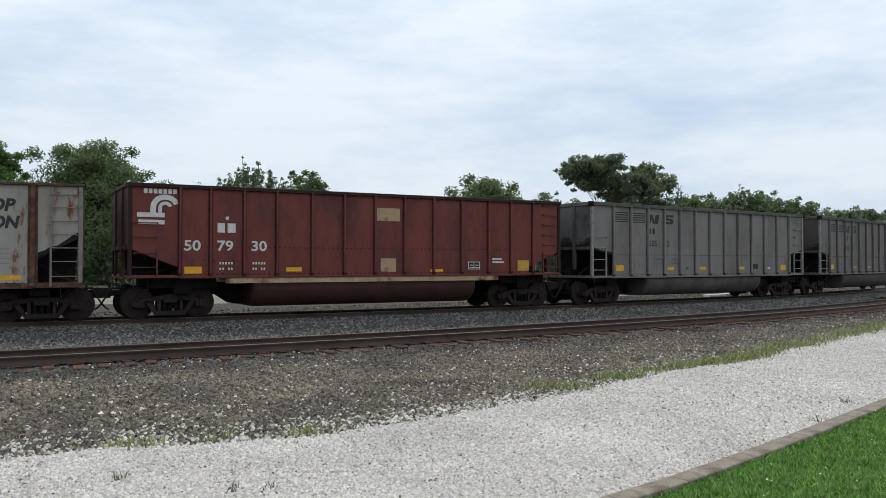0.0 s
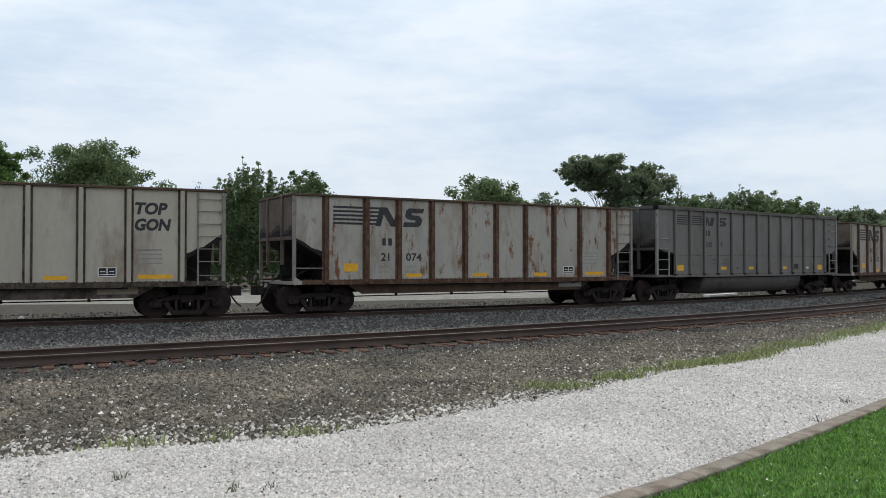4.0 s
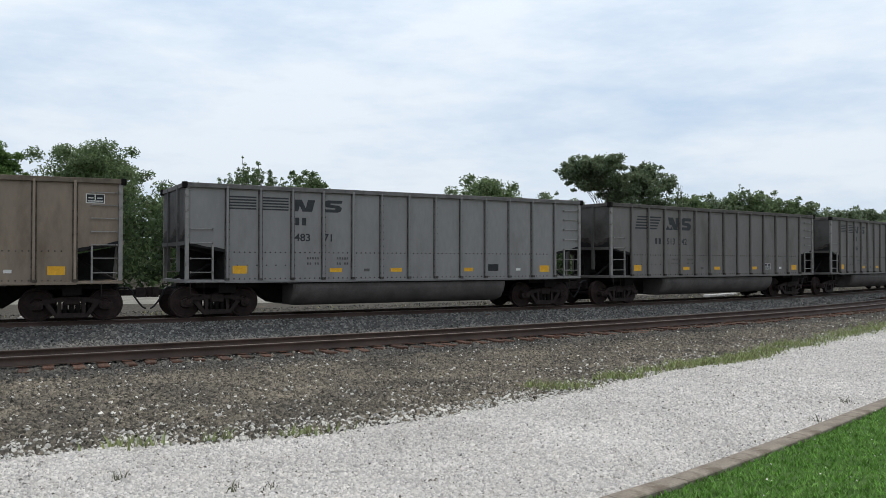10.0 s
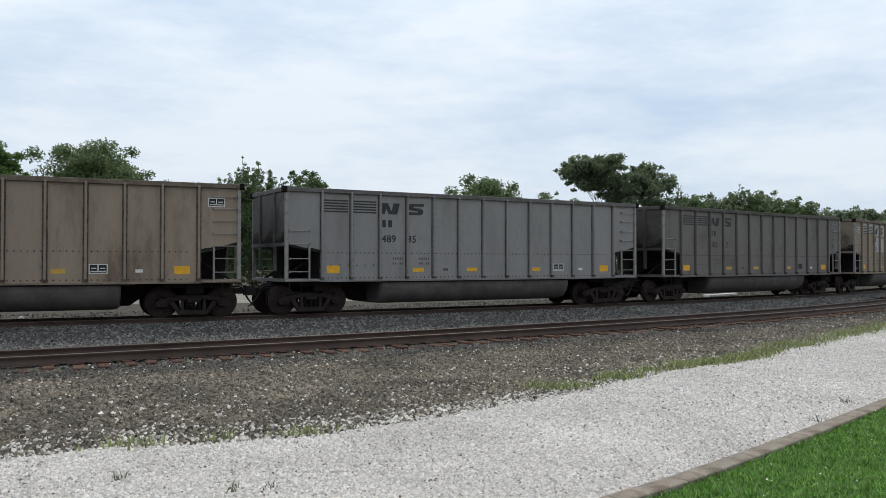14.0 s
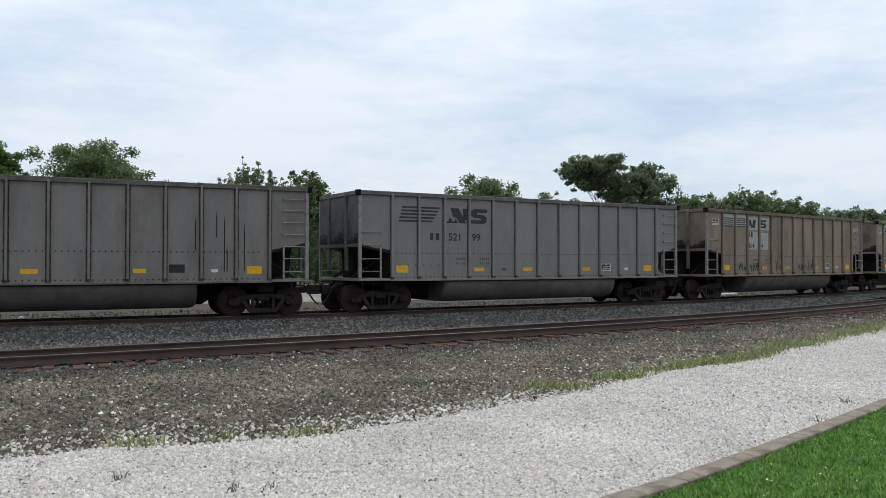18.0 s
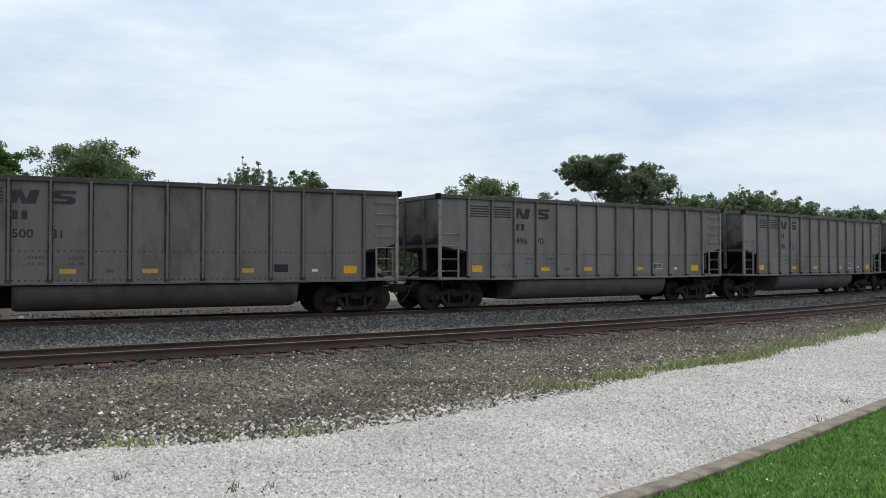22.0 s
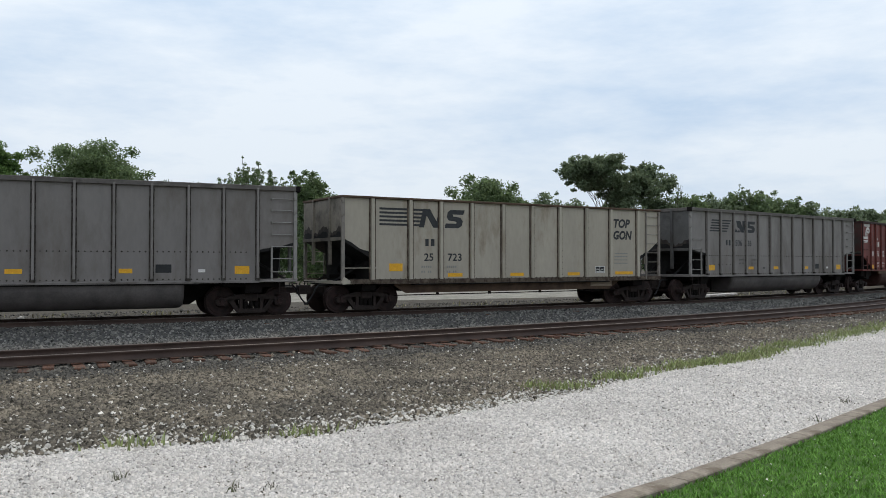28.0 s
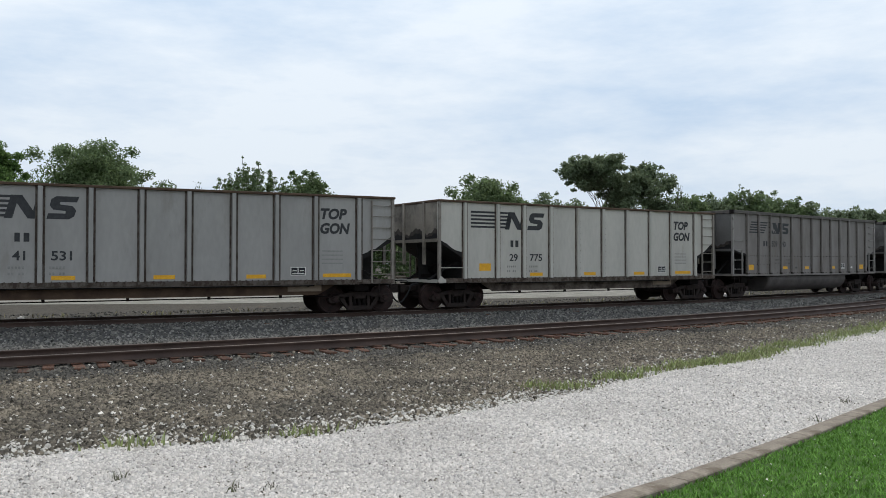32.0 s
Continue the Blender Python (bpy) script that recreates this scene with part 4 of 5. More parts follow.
        bars(car, "mark_bars", MARK_BARS, -3.9, 2.4, ink, "reporting_mark")
        write(car, number[0], -3.95, 1.86, 0.27, ink, label="black car number")
        write(car, number[1], -3.04, 1.86, 0.27, ink, label="black car number", wide=1.05)
        if number[0] != "21":
            write(car, "TOP", 4.42, 3.3, 0.34, ink, 0.2, "black slanted words", 0.92)
            write(car, "GON", 4.42, 2.8, 0.34, ink, 0.2, "black slanted words", 0.86)
        tiny(bars(car, "fine_bars", FINE_BARS, -4.05, 1.42, M_PALEINK, "fine_print"))
        tiny(bars(car, "fine_one", FINE_ONE, 4.5, 1.75, M_PALEINK, "fine_print"))
        reflectors(car, (-5.0, 5.0), (1.62, 1.35), ((0.5, 0.28), (0.95, 0.13)), M_YELLOW)
        reflectors(car, (-2.73, -0.14, 2.47), (1.33, 1.33, 1.33), ((0.6, 0.13),) * 3, M_OLDYELLOW if worn else M_YELLOW)
        stencil_box(car, 3.75, 1.5, True)
    else:
        ring = [(0.42 * math.cos(a), 0.42 * math.sin(a)) for a in np.linspace(math.pi, 0.12 * math.pi, 10)] + [(0.26 * math.cos(a), 0.26 * math.sin(a)) for a in np.linspace(0.12 * math.pi, math.pi, 10)]
        ring2 = [(0.2 * math.cos(a), 0.2 * math.sin(a)) for a in np.linspace(math.pi, 0.1 * math.pi, 8)] + [(0.1 * math.cos(a), 0.1 * math.sin(a)) for a in np.linspace(0.1 * math.pi, math.pi, 8)]
        bars(car, "ring_emblem", [ring, ring2, rect(-0.42, -0.26, -0.2, 0.0), rect(-0.78, -0.02, -0.3, -0.16), rect(-0.74, -0.02, -0.52, -0.38), rect(-0.2, -0.1, -0.2, 0.0)], -6.42, 3.5, M_WHITE, "ring_emblem", "white ring and bar emblem")
        bars(car, "name_bar", [rect(0.135 * i, 0.135 * i + 0.1, 0, 0.15) for i in range(7)], -7.0, 3.94, M_WHITE, "name_bars")
        bars(car, "cr_bars", [rect(0.0, 0.22, 0.0, 0.3), rect(0.3, 0.54, 0.0, 0.3), rect(0.24, 0.34, 0.42, 0.52)], -4.96, 2.76, M_WHITE, "reporting_mark")
        for i, x in enumerate((-5.92, -4.98, -3.98)):
            write(car, number[i], x, 2.18, 0.32, M_WHITE, label="white car number", wide=1.1)
        tiny(bars(car, "fine_bars", FINE_BARS, -4.9, 1.55, M_WHITE, "fine_print"))
        reflectors(car, (-5.65, -2.65, 2.3), (1.55, 1.56, 1.5), ((0.5, 0.22), (0.5, 0.14), (0.5, 0.1)), M_YELLOW)
        reflectors(car, (5.8,), (1.68,), ((0.5, 0.4),), M_OLDYELLOW)
        bars(car, "tan_patch", [rect(-0.42, 0.42, -0.2, 0.26)], 0.52, 3.48, M_TAN, "faded_patch")
        bars(car, "tan_patch_b", [rect(-0.28, 0.28, -0.24, 0.24)], 0.52, 1.7, M_TAN, "faded_patch")
        stencil_box(car, 3.75, 1.68, True)
        tiny(bars(car, "fine_bars_b", [rect(0.0, 0.5, 0.0, 0.06), rect(0.0, 0.4, 0.12, 0.18)], 4.5, 1.78, M_WHITE, "fine_print"))
    if number[0] == "511":
        rs = random.Random(8)
        edge = [(-0.34, 0.0), (-0.26, 0.25)] + [(-0.22 + 0.44 * k / 14, (1.75 + 0.85 * (1 - abs(k / 7 - 1)) ** 0.7) * (1.0 if k % 2 else 0.8) + rs.uniform(-0.12, 0.08)) for k in range(15)] + [(0.27, 0.3), (0.38, 0.0)]
        bars(car, "coal_stain", [edge], -1.52, 1.24, M_STAIN, "coal_stain", "tall ragged coal stain")
    if number[0] == "507":
        for i, (dx, a, bz) in enumerate(((0.0, 2.6, 3.5), (0.22, 1.5, 3.3), (0.3, 1.5, 2.4), (0.62, 1.6, 3.6), (0.8, 1.5, 3.1), (-0.6, 2.2, 3.2))):
            bars(car, "coal_streak%d" % i, [[(-0.012, a), (0.018, a), (0.02, bz - 0.3), (0.0, bz), (-0.01, bz - 0.2)]], 4.4 + dx, 0, M_COAL, "coal_streak", "thin black run of coal dust")
    if number[0] == "464":
        rr = random.Random(3)
        for x0, x1, ink2 in ((-4.85, -4.05, M_LETTER), (-3.8, -2.85, M_LETTER), (-1.7, -0.85, M_REDSCRAWL), (0.4, 1.3, M_LETTER), (1.35, 2.25, M_LETTER), (5.0, 5.3, M_REDSCRAWL)):
            n = max(2, round((x1 - x0) / 0.2))
            for q in range(n):
                bx, pts = x0 + (x1 - x0) * q / n, []
                tall, lean = rr.uniform(0.3, 0.5) + (0.3 if rr.random() < 0.15 else 0.0), rr.uniform(0.0, 0.1)
                for e in range(rr.choice((5, 6, 7))):
                    pts.append((bx + rr.uniform(-0.03, 0.24) + lean * (e % 2), 1.36 + (tall * rr.uniform(0.6, 1.0) if e % 2 else rr.uniform(-0.05, 0.2))))
                strokes = []
                for (ax, az), (cx, cz) in zip(pts, pts[1:]):
                    d = math.hypot(cx - ax, cz - az) or 1.0
                    nx, nz = -(cz - az) / d * 0.017, (cx - ax) / d * 0.017
                    strokes.append([(ax - nx, az - nz), (cx - nx, cz - nz), (cx + nx, cz + nz), (ax + nx, az + nz)])
                bars(car, "scrawl_%.2f" % bx, strokes, 0, 0, ink2, "paint_scrawl")
    stand(car)
    CARS.append((car, centre, sets))
    return car


G = "grey steel coal gondola with black stripe emblem, rolling on rails"
D = "sooty dark grey coal gondola with faded emblem, rolling on rails"
B = "dusty brown-stained coal gondola with black emblem, rolling on rails"
W = "cream-white high-sided gondola with black stripes and rusty sill, rolling"
TRAIN = [
    ("tub", "dark_grey", "old", ("503", "14"), 29.1, D), ("tub", "grey", "old", ("505", "12"), 12.91, G),
    ("red", "red", "band", ("50", "79", "30"), -3.45, "oxide-red coal gondola with white ring emblem and tan tub band, rolling"),
    ("flat", "rusty_white", "new", ("36", "150"), -19.22, "white high-sided gondola streaked with rust, rolling on rails"),
    ("tub", "warm_grey", "old", ("500", "39"), -35.28, G), ("flat", "rusty_white", "new", ("21", "074"), -50.95, "rust-stained white high-sided gondola, rolling on rails"),
    ("flat", "cream", "pale_sill", ("38", "386"), -67.1, W), ("tub", "warm_grey", "new", ("514", "67"), -82.88, G),
    ("tub", "warm_grey", "old", ("486", "62"), -98.95, G), ("tub", "warm_grey", "new", ("513", "42"), -115.33, G),
    ("tub", "cool_grey", "old", ("483", "71"), -131.40, G), ("tub", "brown_grey", "old", ("461", "64"), -147.65, B),
    ("tub", "dark_grey", "old", ("503", "57"), -163.90, D), ("tub", "cool_grey", "old", ("489", "35"), -179.98, G),
    ("tub", "brown_grey", "old", ("465", "51"), -195.88, B), ("tub", "brown_grey", "old", ("464", "94"), -212.55, B),
    ("tub", "cool_grey", "new", ("521", "99"), -228.98, G), ("tub", "grey", "new", ("507", "30"), -245.20, G),
    ("tub", "grey", "old", ("486", "02"), -261.18, G), ("tub", "grey", "old", ("496", "70"), -277.36, G),
    ("tub", "dark_grey", "old", ("500", "31"), -293.42, D), ("tub", "light_grey", "new", ("527", "06"), -309.44, "clean light grey coal gondola with black emblem, rolling"),
    ("red", "red", "plain", ("50", "76", "12"), -325.83, "oxide-red coal gondola with white ring emblem, rolling"),
    ("tub", "grey", "new", ("506", "26"), -341.67, G), ("flat", "cream", "new", ("25", "723"), -357.82, W),
    ("tub", "grey", "new", ("511", "11"), -373.61, "grey coal gondola with a tall dark coal stain, rolling"),
    ("tub", "grey", "new", ("509", "40"), -389.73, G), ("flat", "white", "pale_sill", ("29", "775"), -405.3, "pale grey-white high-sided gondola with black stripes, rolling"),
    ("flat", "pale", "new", ("41", "531"), -421.05, "pale grey high-sided gondola with rusty brown sill, rolling"),
]
for row in TRAIN:
    coal_car(*row, framed=(row[3][-1] in ("35", "99", "02", "70", "94", "51", "64", "06", "40", "42")), worn=(row[1] in ("dark_grey", "brown_grey")))


def car_pose(s):
    ax, ay = line(s - 6.15)
    bx, by = line(s + 6.15)
    return pose((ax + bx) / 2, (ay + by) / 2, 0, 0, 0, math.degrees(math.atan2(by - ay, bx - ax)))


def motions():
    for car, s0, sets in CARS:
        walk(car, [(t, car_pose(s0 + float(along(t)))) for t in [i * 0.5 for i in range(65)]])
        # wheels turn in small steps while the car is near; before and after that they coast unseen
        ts = [i / FPS for i in range(0, 961) if -24 < s0 + along(i / FPS) < 44]
        if not ts:
            continue
        angle = lambda t: math.degrees(along(t) / WHEEL_R) % 360
        for w, dx in sets:
            rows = [(t, pose(dx, 0, WHEEL_R, 0, 0, 0) @ Matrix.Rotation(radians(angle(t)), 4, "Y")) for t in ts]
            if ts[0] > 0:
                rows.insert(0, (0.0, rows[0][1]))
            if ts[-1] < 32:
                rows.append((32.0, rows[-1][1]))
            walk(w, rows)
# ---------------------------------------------------------------- trees and shrubs
def leaf_cloud(rng, blobs, count, size):
    """Small leaf cards scattered in clumps round the ends of the limbs."""
    w = np.array([b[3] ** 1.5 for b in blobs])
    w = w / w.sum()
    pick = rng.choice(len(blobs), count, p=w)
    c = np.array([b[:3] for b in blobs])[pick]
    r = np.array([b[3] for b in blobs])[pick]
    d = rng.normal(size=(count, 3))
    d /= np.linalg.norm(d, axis=1)[:, None]
    rad = r * (0.1 + 1.15 * rng.random(count) ** 0.75)
    p = c + d * rad[:, None] * np.array([1, 1, 0.8])
    u = rng.normal(size=(count, 3))
    u /= np.linalg.norm(u, axis=1)[:, None]
    v = np.cross(u, rng.normal(size=(count, 3)))
    v /= np.linalg.norm(v, axis=1)[:, None]
    s = size * (0.6 + 0.8 * rng.random(count))[:, None]
    vs = np.stack([p - u * s, p + v * s * 0.45, p + u * s, p - v * s * 0.45], axis=1).reshape(-1, 3)
    return vs, np.arange(count * 4).reshape(-1, 4)


def tree(x, y, top, width, seed, leaf, label, density=1.0, low=0.25, style="round"):
    rng = np.random.default_rng(seed)
    base = YARD_Z - 0.12
    h = top - base
    th = thing("tree", label, "tree", "trees beyond the tracks", m=pose(x, y, base))
    limbs, blobs = [], []
    tr = 0.018 * h + 0.05
    bend = rng.normal(size=2) * 0.03 * h
    trunk = [(bend[0] * k * k, bend[1] * k * k, h * 0.72 * k) for k in np.linspace(0, 1, 6)]
    n = 24 if style == "round" else 64 if style == "umbrella" else 34
    for i in range(n):
        f = low + (0.98 - low) * (i + 0.5) / n
        a = i * 2.4 + rng.uniform(-0.4, 0.4)
        k0 = min(0.95, f * 0.8)
        st = Vector((bend[0] * k0 * k0, bend[1] * k0 * k0, h * 0.72 * k0))
        if style == "round":
            reach = width * (0.35 + 0.55 * math.sin(math.pi * min(1, (f - low) / (1 - low) * 0.8 + 0.15))) * rng.uniform(0.5, 0.9)
            end = Vector((math.cos(a) * reach, math.sin(a) * reach, h * f * 0.93 + rng.uniform(-0.04, 0.03) * h))
            if f > 0.88:
                end.x *= 0.6
                end.y *= 0.6
        elif style == "umbrella":
            # flat-topped crown, thin and high on one side, deep on the other
            u = -1 + 2 * (i + 0.5) / n
            hi = float(np.interp(u, [-1, -0.6, 0.0, 0.35, 0.7, 1], [0.87, 0.95, 0.97, 0.97, 0.92, 0.76]))
            lo = float(np.interp(u, [-1, -0.45, -0.1, 0.3, 1], [0.8, 0.72, 0.5, 0.34, 0.34]))
            end = Vector((u * width, rng.uniform(-0.5, 0.5) * width, h * (lo + (hi - lo) * rng.random() ** 0.5)))
            st = Vector((rng.uniform(-0.3, 0.3) * width, 0, h * rng.uniform(0.2, 0.55)))
        else:
            # a fan of thin upright branches, leafy low down and bare at the tips
            u = -1 + 2 * ((i * 0.618) % 1)
            end = Vector((u * width, rng.uniform(-0.5, 0.5) * width, h * (0.99 - 0.22 * abs(u) ** 1.3 - 0.14 * rng.random())))
            st = Vector((u * width * 0.35, end.y * 0.4, h * 0.12))
        mid = st.lerp(end, 0.55) + Vector((0, 0, 0.05 * h))
        limbs.append([st, mid, end])
        r = (width * 0.36 if style == "round" else width * 0.15 if style == "umbrella" else max(0.1 * width, 0.5)) * rng.uniform(0.75, 1.2)
        if style == "spiky":
            for q in np.linspace(0.15, 1, 15):
                p = st.lerp(end, q)
                o = rng.normal(size=3) * r * 0.6
                blobs.append((p.x + o[0] * (1.2 - q), p.y + o[1], p.z + o[2] * (1.2 - q), r * (2.3 - 1.85 * q)))
        else:
            blobs.append((*end, r))
            for _ in range(5):
                o = rng.normal(size=3) * r * 0.85
                blobs.append((end.x + o[0], end.y + o[1], min(h - r * 0.25, end.z + o[2] * 0.8), r * rng.uniform(0.25, 0.55)))
            blobs.append((*mid.lerp(end, 0.4), r * 0.6))
    if style == "round":
        for k in range(9):
            o = rng.normal(size=3) * width * 0.3
            blobs.append((o[0], o[1], h * (0.5 + 0.035 * k), width * 0.5))
    def wood(bm):
        tube(bm, trunk, [tr * (1.25 - 0.85 * k) for k in np.linspace(0, 1, 6)], 8)
    part("trunk", "trunk_%d" % seed, wood, M_BARK, th)
    thick = {"round": 0.42, "umbrella": 0.12, "spiky": 0.13}[style]
    for i, l in enumerate(limbs):
        part("limb", "limb_%d_%d" % (seed, i), lambda bm: tube(bm, l, [tr * thick, tr * thick * 0.66, tr * 0.06], 5), M_BARK, th)
    size = (0.0014 if style == "spiky" else 0.0019) * y
    count = int(density * min(26000, 800 * (width / size) ** 1.0))
    vs, fs = leaf_cloud(rng, blobs, count, size)
    cr = new("crown", raw("crown", vs, fs, leaf))
    cr.parent = th
    cr["label"] = "leafy crown with gaps"
    return th


def at_view(px, py, y):
    """A place seen at a share of the picture's width, at the depth y."""
    return (px - 784) / 1450.0 * y, CAM_H + (465.7 - py) / 1450.0 * y


TREES = [(30, 330, 40, 66, 2, "round", 1.0), (120, 330, 60, 58, 2, "round", 1.0), (1020, 352, 40, 104, 1, "round", 0.8),
         (-10, 232, 60, 46, 2, "round", 3.6), (176, 252, 98, 60, 0, "round", 3.4), (398, 338, 44, 74, 0, "round", 1.2), (300, 345, 40, 74, 0, "round", 1.0), (62, 296, 22, 70, 1, "spiky", 0.5), (444, 272, 64, 70, 0, "spiky", 3.2), (350, 318, 16, 70, 1, "spiky", 0.5),
         (548, 303, 54, 78, 0, "round", 1.9), (858, 312, 66, 92, 0, "round", 2.0), (905, 334, 40, 94, 0, "round", 1.0), (968, 340, 40, 100, 1, "round", 0.9), (1096, 277, 90, 84, 1, "umbrella", 1.7),
         (1160, 338, 30, 96, 0, "round", 0.9), (1203, 318, 17, 95, 0, "spiky", 1.4), (1228, 338, 40, 105, 0, "round", 1.1), (1262, 344, 40, 108, 1, "round", 1.1), (1296, 340, 34, 112, 0, "round", 1.1), (1314, 320, 24, 110, 0, "spiky", 1.6),
         (1336, 335, 38, 110, 0, "round", 1.1), (1368, 339, 36, 114, 0, "round", 1.1), (1402, 342, 24, 112, 0, "round", 1.1), (1430, 358, 34, 130, 1, "round", 1.0), (1464, 368, 40, 145, 1, "round", 1.0), (1500, 362, 30, 140, 1, "round", 1.0), (1532, 372, 38, 150, 1, "round", 1.0), (1568, 370, 34, 150, 1, "round", 1.0), (1610, 378, 44, 150, 1, "round", 1.0)]
for i, (px, py, hw, dep, lf, st, den) in enumerate(TREES):
    dep *= 1.26
    tx, tz = at_view(px, py, dep)
    tree(tx, dep, tz, hw / 1450.0 * dep, 100 + i, M_LEAF[lf], {"round": "broad green leafy tree beyond the gravel lot", "spiky": "sparse upright tree with bare twig ends beyond the tracks", "umbrella": "tall spreading tree with open airy crown"}[st], den, 0.12 if st == "round" else 0.4, st)


def shrubs():
    """The tangled green belt below the trees."""
    rng = np.random.default_rng(7)
    blobs = []
    for i in range(150):
        f = i / 149
        x = -75 + 190 * f
        y = 52 + 0.0 * f + max(0, x + 20) * 0.55 + rng.uniform(-3, 8)
        z = rng.uniform(0.2, 4.6)
        blobs.append((x, y, YARD_Z + z, rng.uniform(1.3, 2.6)))
    vs, fs = leaf_cloud(rng, blobs, 90000, 0.2)
    vs[:, 2] = np.maximum(vs[:, 2], YARD_Z - 0.1)
    tagged(new("undergrowth", raw("undergrowth", vs, fs, M_SHRUB)), "dense green undergrowth along the edge of the lot", "shrubs", "", "stuff")
    blobs = []
    for i in range(160):
        x = -260 + 620 * i / 159
        y = 120 + max(0, x) * 0.35 + rng.uniform(-8, 14)
        blobs.append((x, y, YARD_Z + rng.uniform(0.5, 7.5), rng.uniform(3.0, 5.0)))
    vs, fs = leaf_cloud(rng, blobs, 40000, 0.9)
    vs[:, 2] = np.maximum(vs[:, 2], YARD_Z - 0.1)
    tagged(new("far_woods", raw("far_woods", vs, fs, M_LEAF[1])), "distant dense green woods on the horizon", "woods", "", "stuff")


shrubs()


# ---------------------------------------------------------------- loose stones, weeds, grass
def stones(name, pts, size, material, label, category, seed, flat=0.85):
    """Angular chips, one faceted lump each, bedded in the ground."""
    rng = np.random.default_rng(seed)
    n = len(pts)
    base = np.array([(1, 0, -0.2), (0, 1, -0.2), (-1, 0, -0.2), (0, -1, -0.2), (0.35, 0.3, 0.85), (-0.35, -0.3, 0.85)], dtype=float)
    v = base[None] * (0.65 + 0.6 * rng.random((n, 6, 1))) + rng.normal(size=(n, 6, 3)) * 0.14
    v[:, :, 2] *= flat
    a = rng.random(n) * 6.283
    tilt = rng.normal(size=n) * 0.5
    ca, sa, ct, st = np.cos(a), np.sin(a), np.cos(tilt), np.sin(tilt)
    x, y, z = v[..., 0], v[..., 1], v[..., 2]
    y, z = y * ct[:, None] - z * st[:, None], y * st[:, None] + z * ct[:, None]
    x, y = x * ca[:, None] - y * sa[:, None], x * sa[:, None] + y * ca[:, None]
    v = np.stack([x, y, z], -1) * (size * (0.55 + 0.75 * rng.random(n) ** 1.5))[:, None, None] + pts[:, None, :]
    f = np.array([(0, 1, 4), (1, 5, 4), (1, 2, 5), (2, 3, 5), (3, 4, 5), (3, 0, 4)])
    fs = (f[None] + (np.arange(n) * 6)[:, None, None]).reshape(-1, 3)
    tagged(new(name, raw(name, v.reshape(-1, 3), fs, material)), label, category, "", "stuff")


def edge_y(x, poly):
    p = np.array(poly)
    return np.interp(x, p[:, 0], p[:, 1])


def scatter():
    rng = np.random.default_rng(11)
    # far ballast
    n = 45000
    s = rng.uniform(-20, 40, n)
    lat = rng.uniform(0.85, 4.6, n)
    ok = lat < near_lat(s) - 1.2
    s, lat = s[ok], lat[ok]
    x, y = line(s, lat)
    z = np.interp(lat, [0.8, 1.15, 1.75, 2.35, 4.0, 6], [-0.15, -0.15, -0.26, -0.44, -0.52, -0.55])
    stones("ballast_stones", np.stack([x, y, z], -1), 0.045, M_STONE_FAR, "loose blue-grey ballast stones", "ballast", 1)
    # loose gravel behind the far track
    n = 9000
    s = rng.uniform(-26, 46, n)
    lat = -1.75 - 6.5 * rng.random(n)
    x, y = line(s, lat)
    stones("yard_stones", np.stack([x, y, np.full(n, -0.285)], -1), 0.05, M_STONE_GREY, "loose gravel stones behind the far track", "gravel", 15)
    # near ballast and the dark gravel before it
    n = 420000
    s = rng.uniform(-21, 36, n)
    lat = near_lat(s) + rng.uniform(0.62, 11.5, n)
    x, y = line(s, lat)
    ok = (y > edge_y(x, WHITE_EDGE) - 0.15) & (np.abs(x) < y * 0.57 + 0.6) & (rng.random(n) < np.clip(15.0 / np.maximum(y, 1.0), 0, 1) ** 1.2)
    s, lat, x, y = s[ok], lat[ok], x[ok], y[ok]
    rel = lat - near_lat(s)
    z = np.interp(rel, [0, 0.62, 0.95, 1.9, 3.0, 4.0, 10.5], [-0.575, -0.575, -0.605, -0.625, -0.645, -0.658, -0.675])
    p = np.stack([x, y, z], -1)
    pale = rng.random(len(p)) < np.interp(y - edge_y(x, WHITE_EDGE), [-0.1, 0.3, 0.9, 1.9, 5], [0.85, 0.55, 0.24, 0.035, 0.01])
    band = rel[~pale] + rng.normal(size=(~pale).sum()) * 0.35
    stones("ballast_stones", p[~pale][band < 2.3], 0.045, M_STONE_GREY, "coarse dark grey ballast stones beside the near rail", "ballast", 2)
    stones("gravel_stones", p[~pale][band >= 2.3], 0.038, M_STONE, "brown and tan gravel stones below the ballast", "gravel", 22)
    stones("pale_stones", p[pale] + np.array([0, 0, 0.01]), 0.038, M_STONE_PALE, "pale limestone lumps among the ballast", "stones", 3)
    # stones kicked over the tie ends
    n = 350
    s = rng.uniform(-21, 34, n)
    lat = near_lat(s) + rng.uniform(0.85, 1.6, n)
    x, y = line(s, lat)
    stones("ballast_stones", np.stack([x, y, np.full(n, -0.56) - 0.04 * rng.random(n)], -1), 0.055, M_STONE, "ballast stones lying over the tie ends", "ballast", 9)
    # white chips
    n = 380000
    x = rng.uniform(-7, 19.5, n)
    lo, hi = edge_y(x, KERB_LINE), edge_y(x, WHITE_EDGE)
    y = lo + (hi + 0.25 - lo) * rng.random(n)
    ok = (y > 6.2) & (np.abs(x) < y * 0.57 + 0.4) & (rng.random(n) < np.clip(9.5 / y, 0, 1) ** 1.3)
    x, y = x[ok], y[ok]
    stones("limestone_chips", np.stack([x, y, np.full(len(x), -0.645)], -1), 0.029, M_STONE_WHITE, "white crushed limestone chips", "gravel", 4)
    # dark-coloured chips imitate shadow gaps between the white ones
    k = rng.choice(len(x), 1500, replace=False)
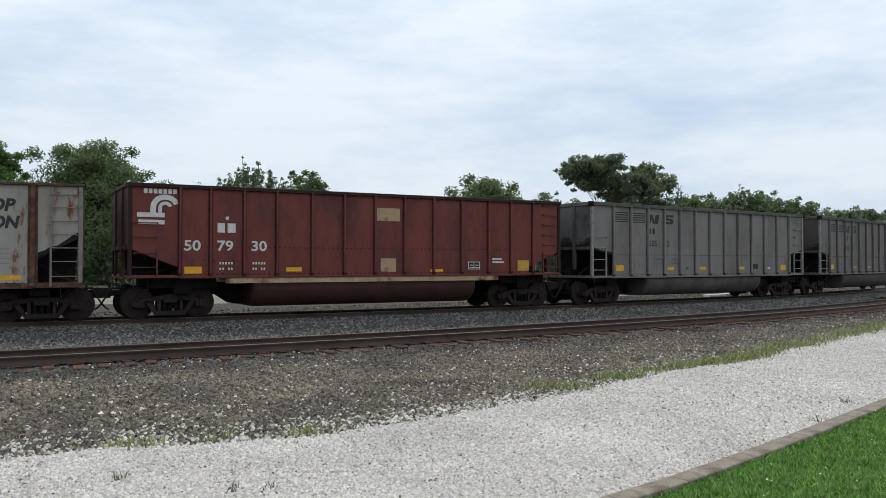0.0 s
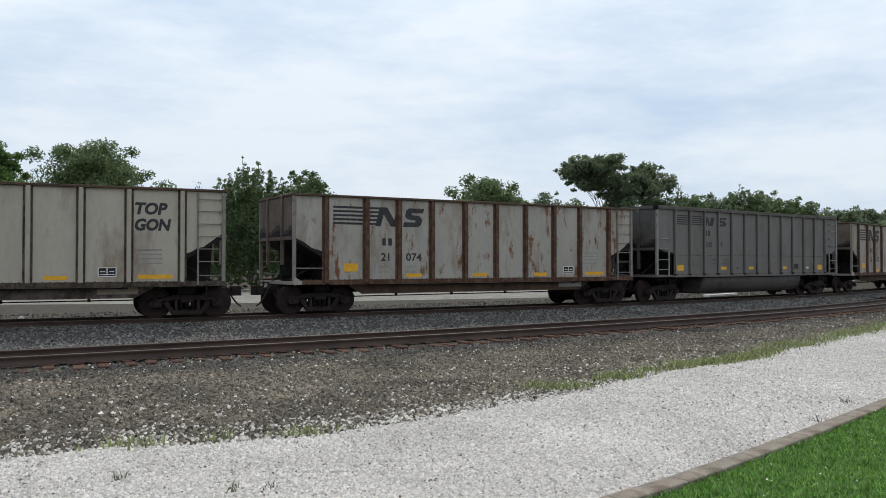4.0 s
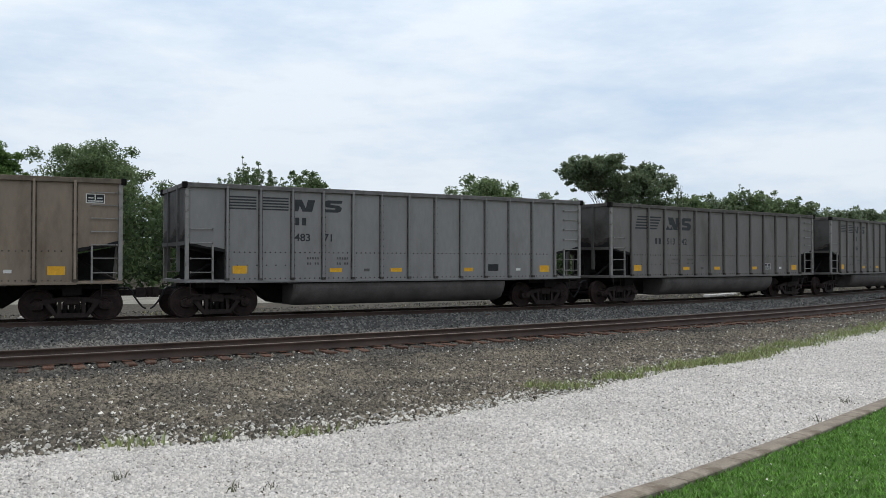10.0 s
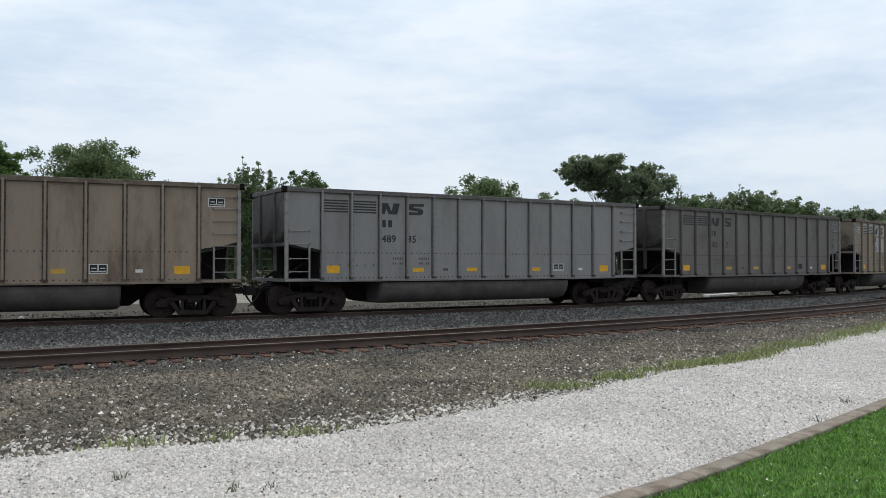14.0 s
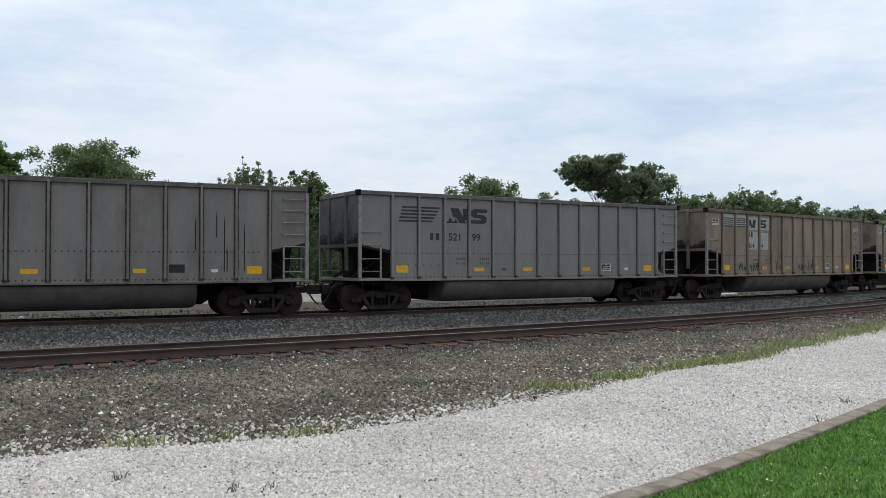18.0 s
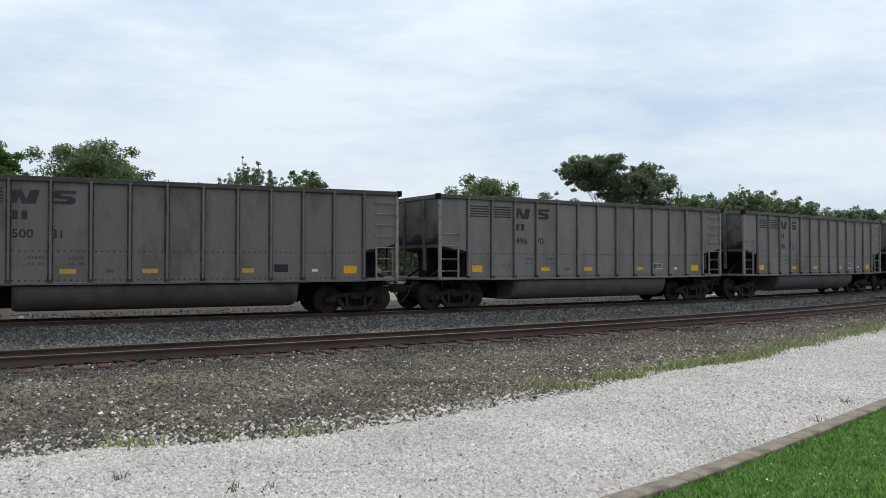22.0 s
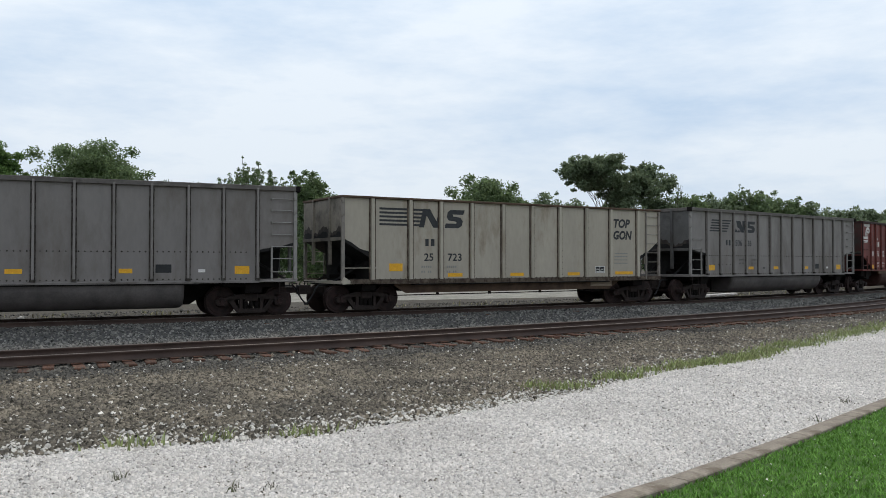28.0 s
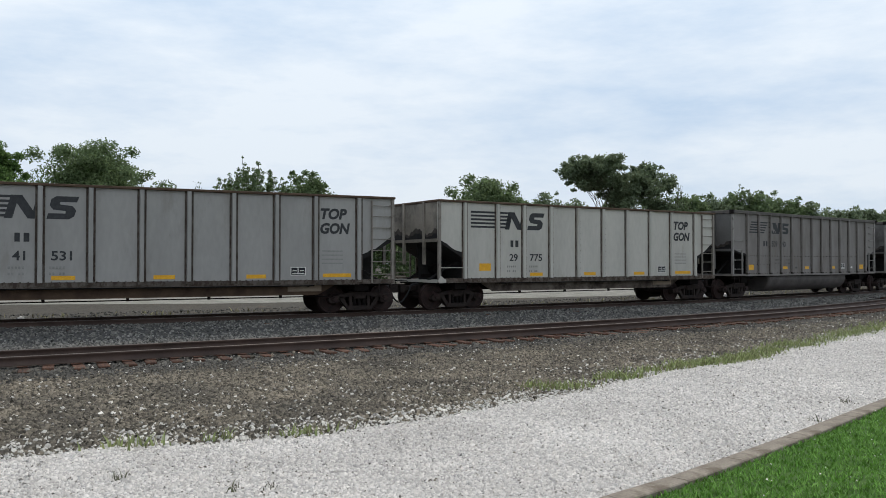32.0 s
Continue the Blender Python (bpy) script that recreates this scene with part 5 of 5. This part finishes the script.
    stones("dark_chips", np.stack([x[k], y[k], np.full(len(k), -0.633)], -1), 0.018, M_STONE, "dark chips standing for shadow gaps in the white gravel", "gravel", 14)


def blades(name, pts, height, width, material, label, category, seed, lean=0.35):
    rng = np.random.default_rng(seed)
    n = len(pts)
    a = rng.random(n) * 6.283
    u = np.stack([np.cos(a), np.sin(a), np.zeros(n)], -1) * (width * (0.6 + 0.8 * rng.random(n)))[:, None]
    b = rng.random(n) * 6.283
    h = height * (0.5 + 0.8 * rng.random(n))
    d = np.stack([np.cos(b) * lean * h * rng.random(n), np.sin(b) * lean * h * rng.random(n), h], -1)
    v = np.stack([pts - u, pts + u, pts + u * 0.5 + d * 0.6, pts + d * np.array([1.7, 1.7, 1.0]), pts - u * 0.5 + d * 0.6], 1).reshape(-1, 3)
    k = (np.arange(n) * 5)[:, None]
    fs = np.concatenate([np.array([[0, 1, 2]]) + k, np.array([[0, 2, 4]]) + k, np.array([[4, 2, 3]]) + k], 0)
    tagged(new(name, raw(name, v, fs, material)), label, category, "", "stuff")


def green():
    rng = np.random.default_rng(21)
    n = 90000
    x = rng.uniform(0.5, 14, n)
    y = edge_y(x, KERB_LINE) - 0.08 - rng.uniform(0, 5.5, n)
    ok = (y > 6.0) & (x < y * 0.6 + 0.5)
    x, y = x[ok], y[ok]
    blades("grass", np.stack([x, y, np.full(len(x), -0.62)], -1), 0.045, 0.009, M_GRASS, "short mown green grass", "grass", 5, 0.8)
    # weed tufts along the gravel's edge
    pts, dry = [], []
    for wx, wy, r, k in ((-4.05, 10.26, 0.24, 40), (-3.75, 10.2, 0.2, 22), (-2.9, 10.72, 0.1, 26), (-1.92, 11.0, 0.17, 40), (-1.5, 11.1, 0.25, 14), (1.65, 15.3, 0.16, 60), (1.98, 15.1, 0.25, 110), (2.39, 15.04, 0.25, 110),
                         (3.35, 16.4, 0.25, 170), (3.67, 16.36, 0.3, 110), (4.57, 17.5, 0.4, 130), (5.31, 18.2, 0.35, 170), (5.85, 18.6, 0.35, 240), (6.47, 18.96, 0.4, 280), (7.24, 19.62, 0.4, 300), (7.9, 20.5, 0.5, 220), (8.58, 21.5, 0.4, 200),
                         (9.5, 22.9, 0.4, 200), (9.84, 22.6, 0.5, 140), (11.08, 23.98, 0.6, 220), (12.3, 25.6, 0.7, 160), (13.43, 26.87, 0.6, 320), (15.0, 28.6, 0.8, 380), (17.0, 30.6, 1.0, 330)):
        q = rng.normal(size=(k, 2))
        pts.append(np.stack([wx + r * (q[:, 0] * 0.75 - q[:, 1] * 0.3), wy + r * (q[:, 0] * 0.62 + q[:, 1] * 0.36), np.full(k, -0.655)], -1))
    px = rng.uniform(3.0, 17, 700)
    px = px + 0.5 * np.sin(px * 4.1)
    pts.append(np.stack([px, edge_y(px, WHITE_EDGE) + 0.1 + np.abs(rng.normal(size=700)) * 0.7, np.full(700, -0.655)], -1))
    for wx, wy in ((-2.09, 8.25), (-1.76, 8.29), (-3.42, 8.68), (5.38, 11.8), (6.53, 13.36)):
        q = rng.normal(size=(14, 2)) * 0.05
        dry.append(np.stack([wx + q[:, 0], wy + q[:, 1], np.full(14, -0.64)], -1))
    blades("sprigs", np.concatenate(dry), 0.1, 0.008, M_SPRIG, "small dark weed sprigs growing through the white gravel", "weeds", 26, 0.7)
    pts = np.concatenate(pts)
    m = rng.random(len(pts)) < 0.3
    blades("weeds", pts[~m], 0.14, 0.017, M_WEED, "yellow-green weed tufts at the edge of the gravel", "weeds", 6, 0.7)
    blades("dry_weeds", pts[m], 0.13, 0.009, M_DRYWEED, "dry straw weed tufts at the edge of the gravel", "weeds", 8, 0.8)


scatter()
green()


def yard_weeds():
    rng = np.random.default_rng(41)
    n = 700
    s = rng.uniform(-26, 46, n)
    s = s + 1.3 * np.sin(s * 1.7)
    x, y = line(s, -2.2 - 5.0 * rng.random(n))
    blades("yard_weeds", np.stack([x, y, np.full(n, -0.3)], -1), 0.16, 0.03, M_DRYWEED, "dry low weeds on the gravel behind the track", "weeds", 16, 0.8)


yard_weeds()


def small_things():
    """Clover heads in the lawn, pale blocks on the lot, a stone by the rail."""
    rng = np.random.default_rng(31)
    n = 230
    x = rng.uniform(0.5, 12, n)
    y = edge_y(x, KERB_LINE) - 0.15 - rng.uniform(0, 4.5, n) ** 1.0
    ok = (y > 6.0) & (x < y * 0.6 + 0.5)
    pts = np.stack([x[ok], y[ok], np.full(ok.sum(), -0.575)], -1)
    stones("clover_heads", pts, 0.011, M_STONE_WHITE, "small white clover heads in the lawn", "flowers", 12, 1.0)
    for i, (dx, w) in enumerate(((0.0, 0.55), (0.55, 0.42), (1.0, 0.5), (1.55, 0.48))):
        ob = part("concrete_block", "concrete_block_%d" % i, lambda bm: box(bm, -w / 2, w / 2, -0.25, 0.25, 0.0, 0.15, 0.03), M_STONE_WHITE, None, at=pose(15.1 + dx * 1.35, 46.4 + dx * 1.55, -0.288, 0, 0, 27 + 6 * i))
        tagged(ob, "low pale concrete block lying on the gravel lot", "block", "blocks on the lot")
    sx, sy = -14.27, 27.74
    ob = part("stone", "stone", lambda bm: (bmesh.ops.create_icosphere(bm, subdivisions=1, radius=0.1), bmesh.ops.scale(bm, vec=(1.3, 0.9, 0.6), verts=bm.verts)), M_STONE_PALE, None, at=pose(float(sx), float(sy), -0.215))
    tagged(ob, "single pale stone lying beside the far rail", "stone")


small_things()

motions()
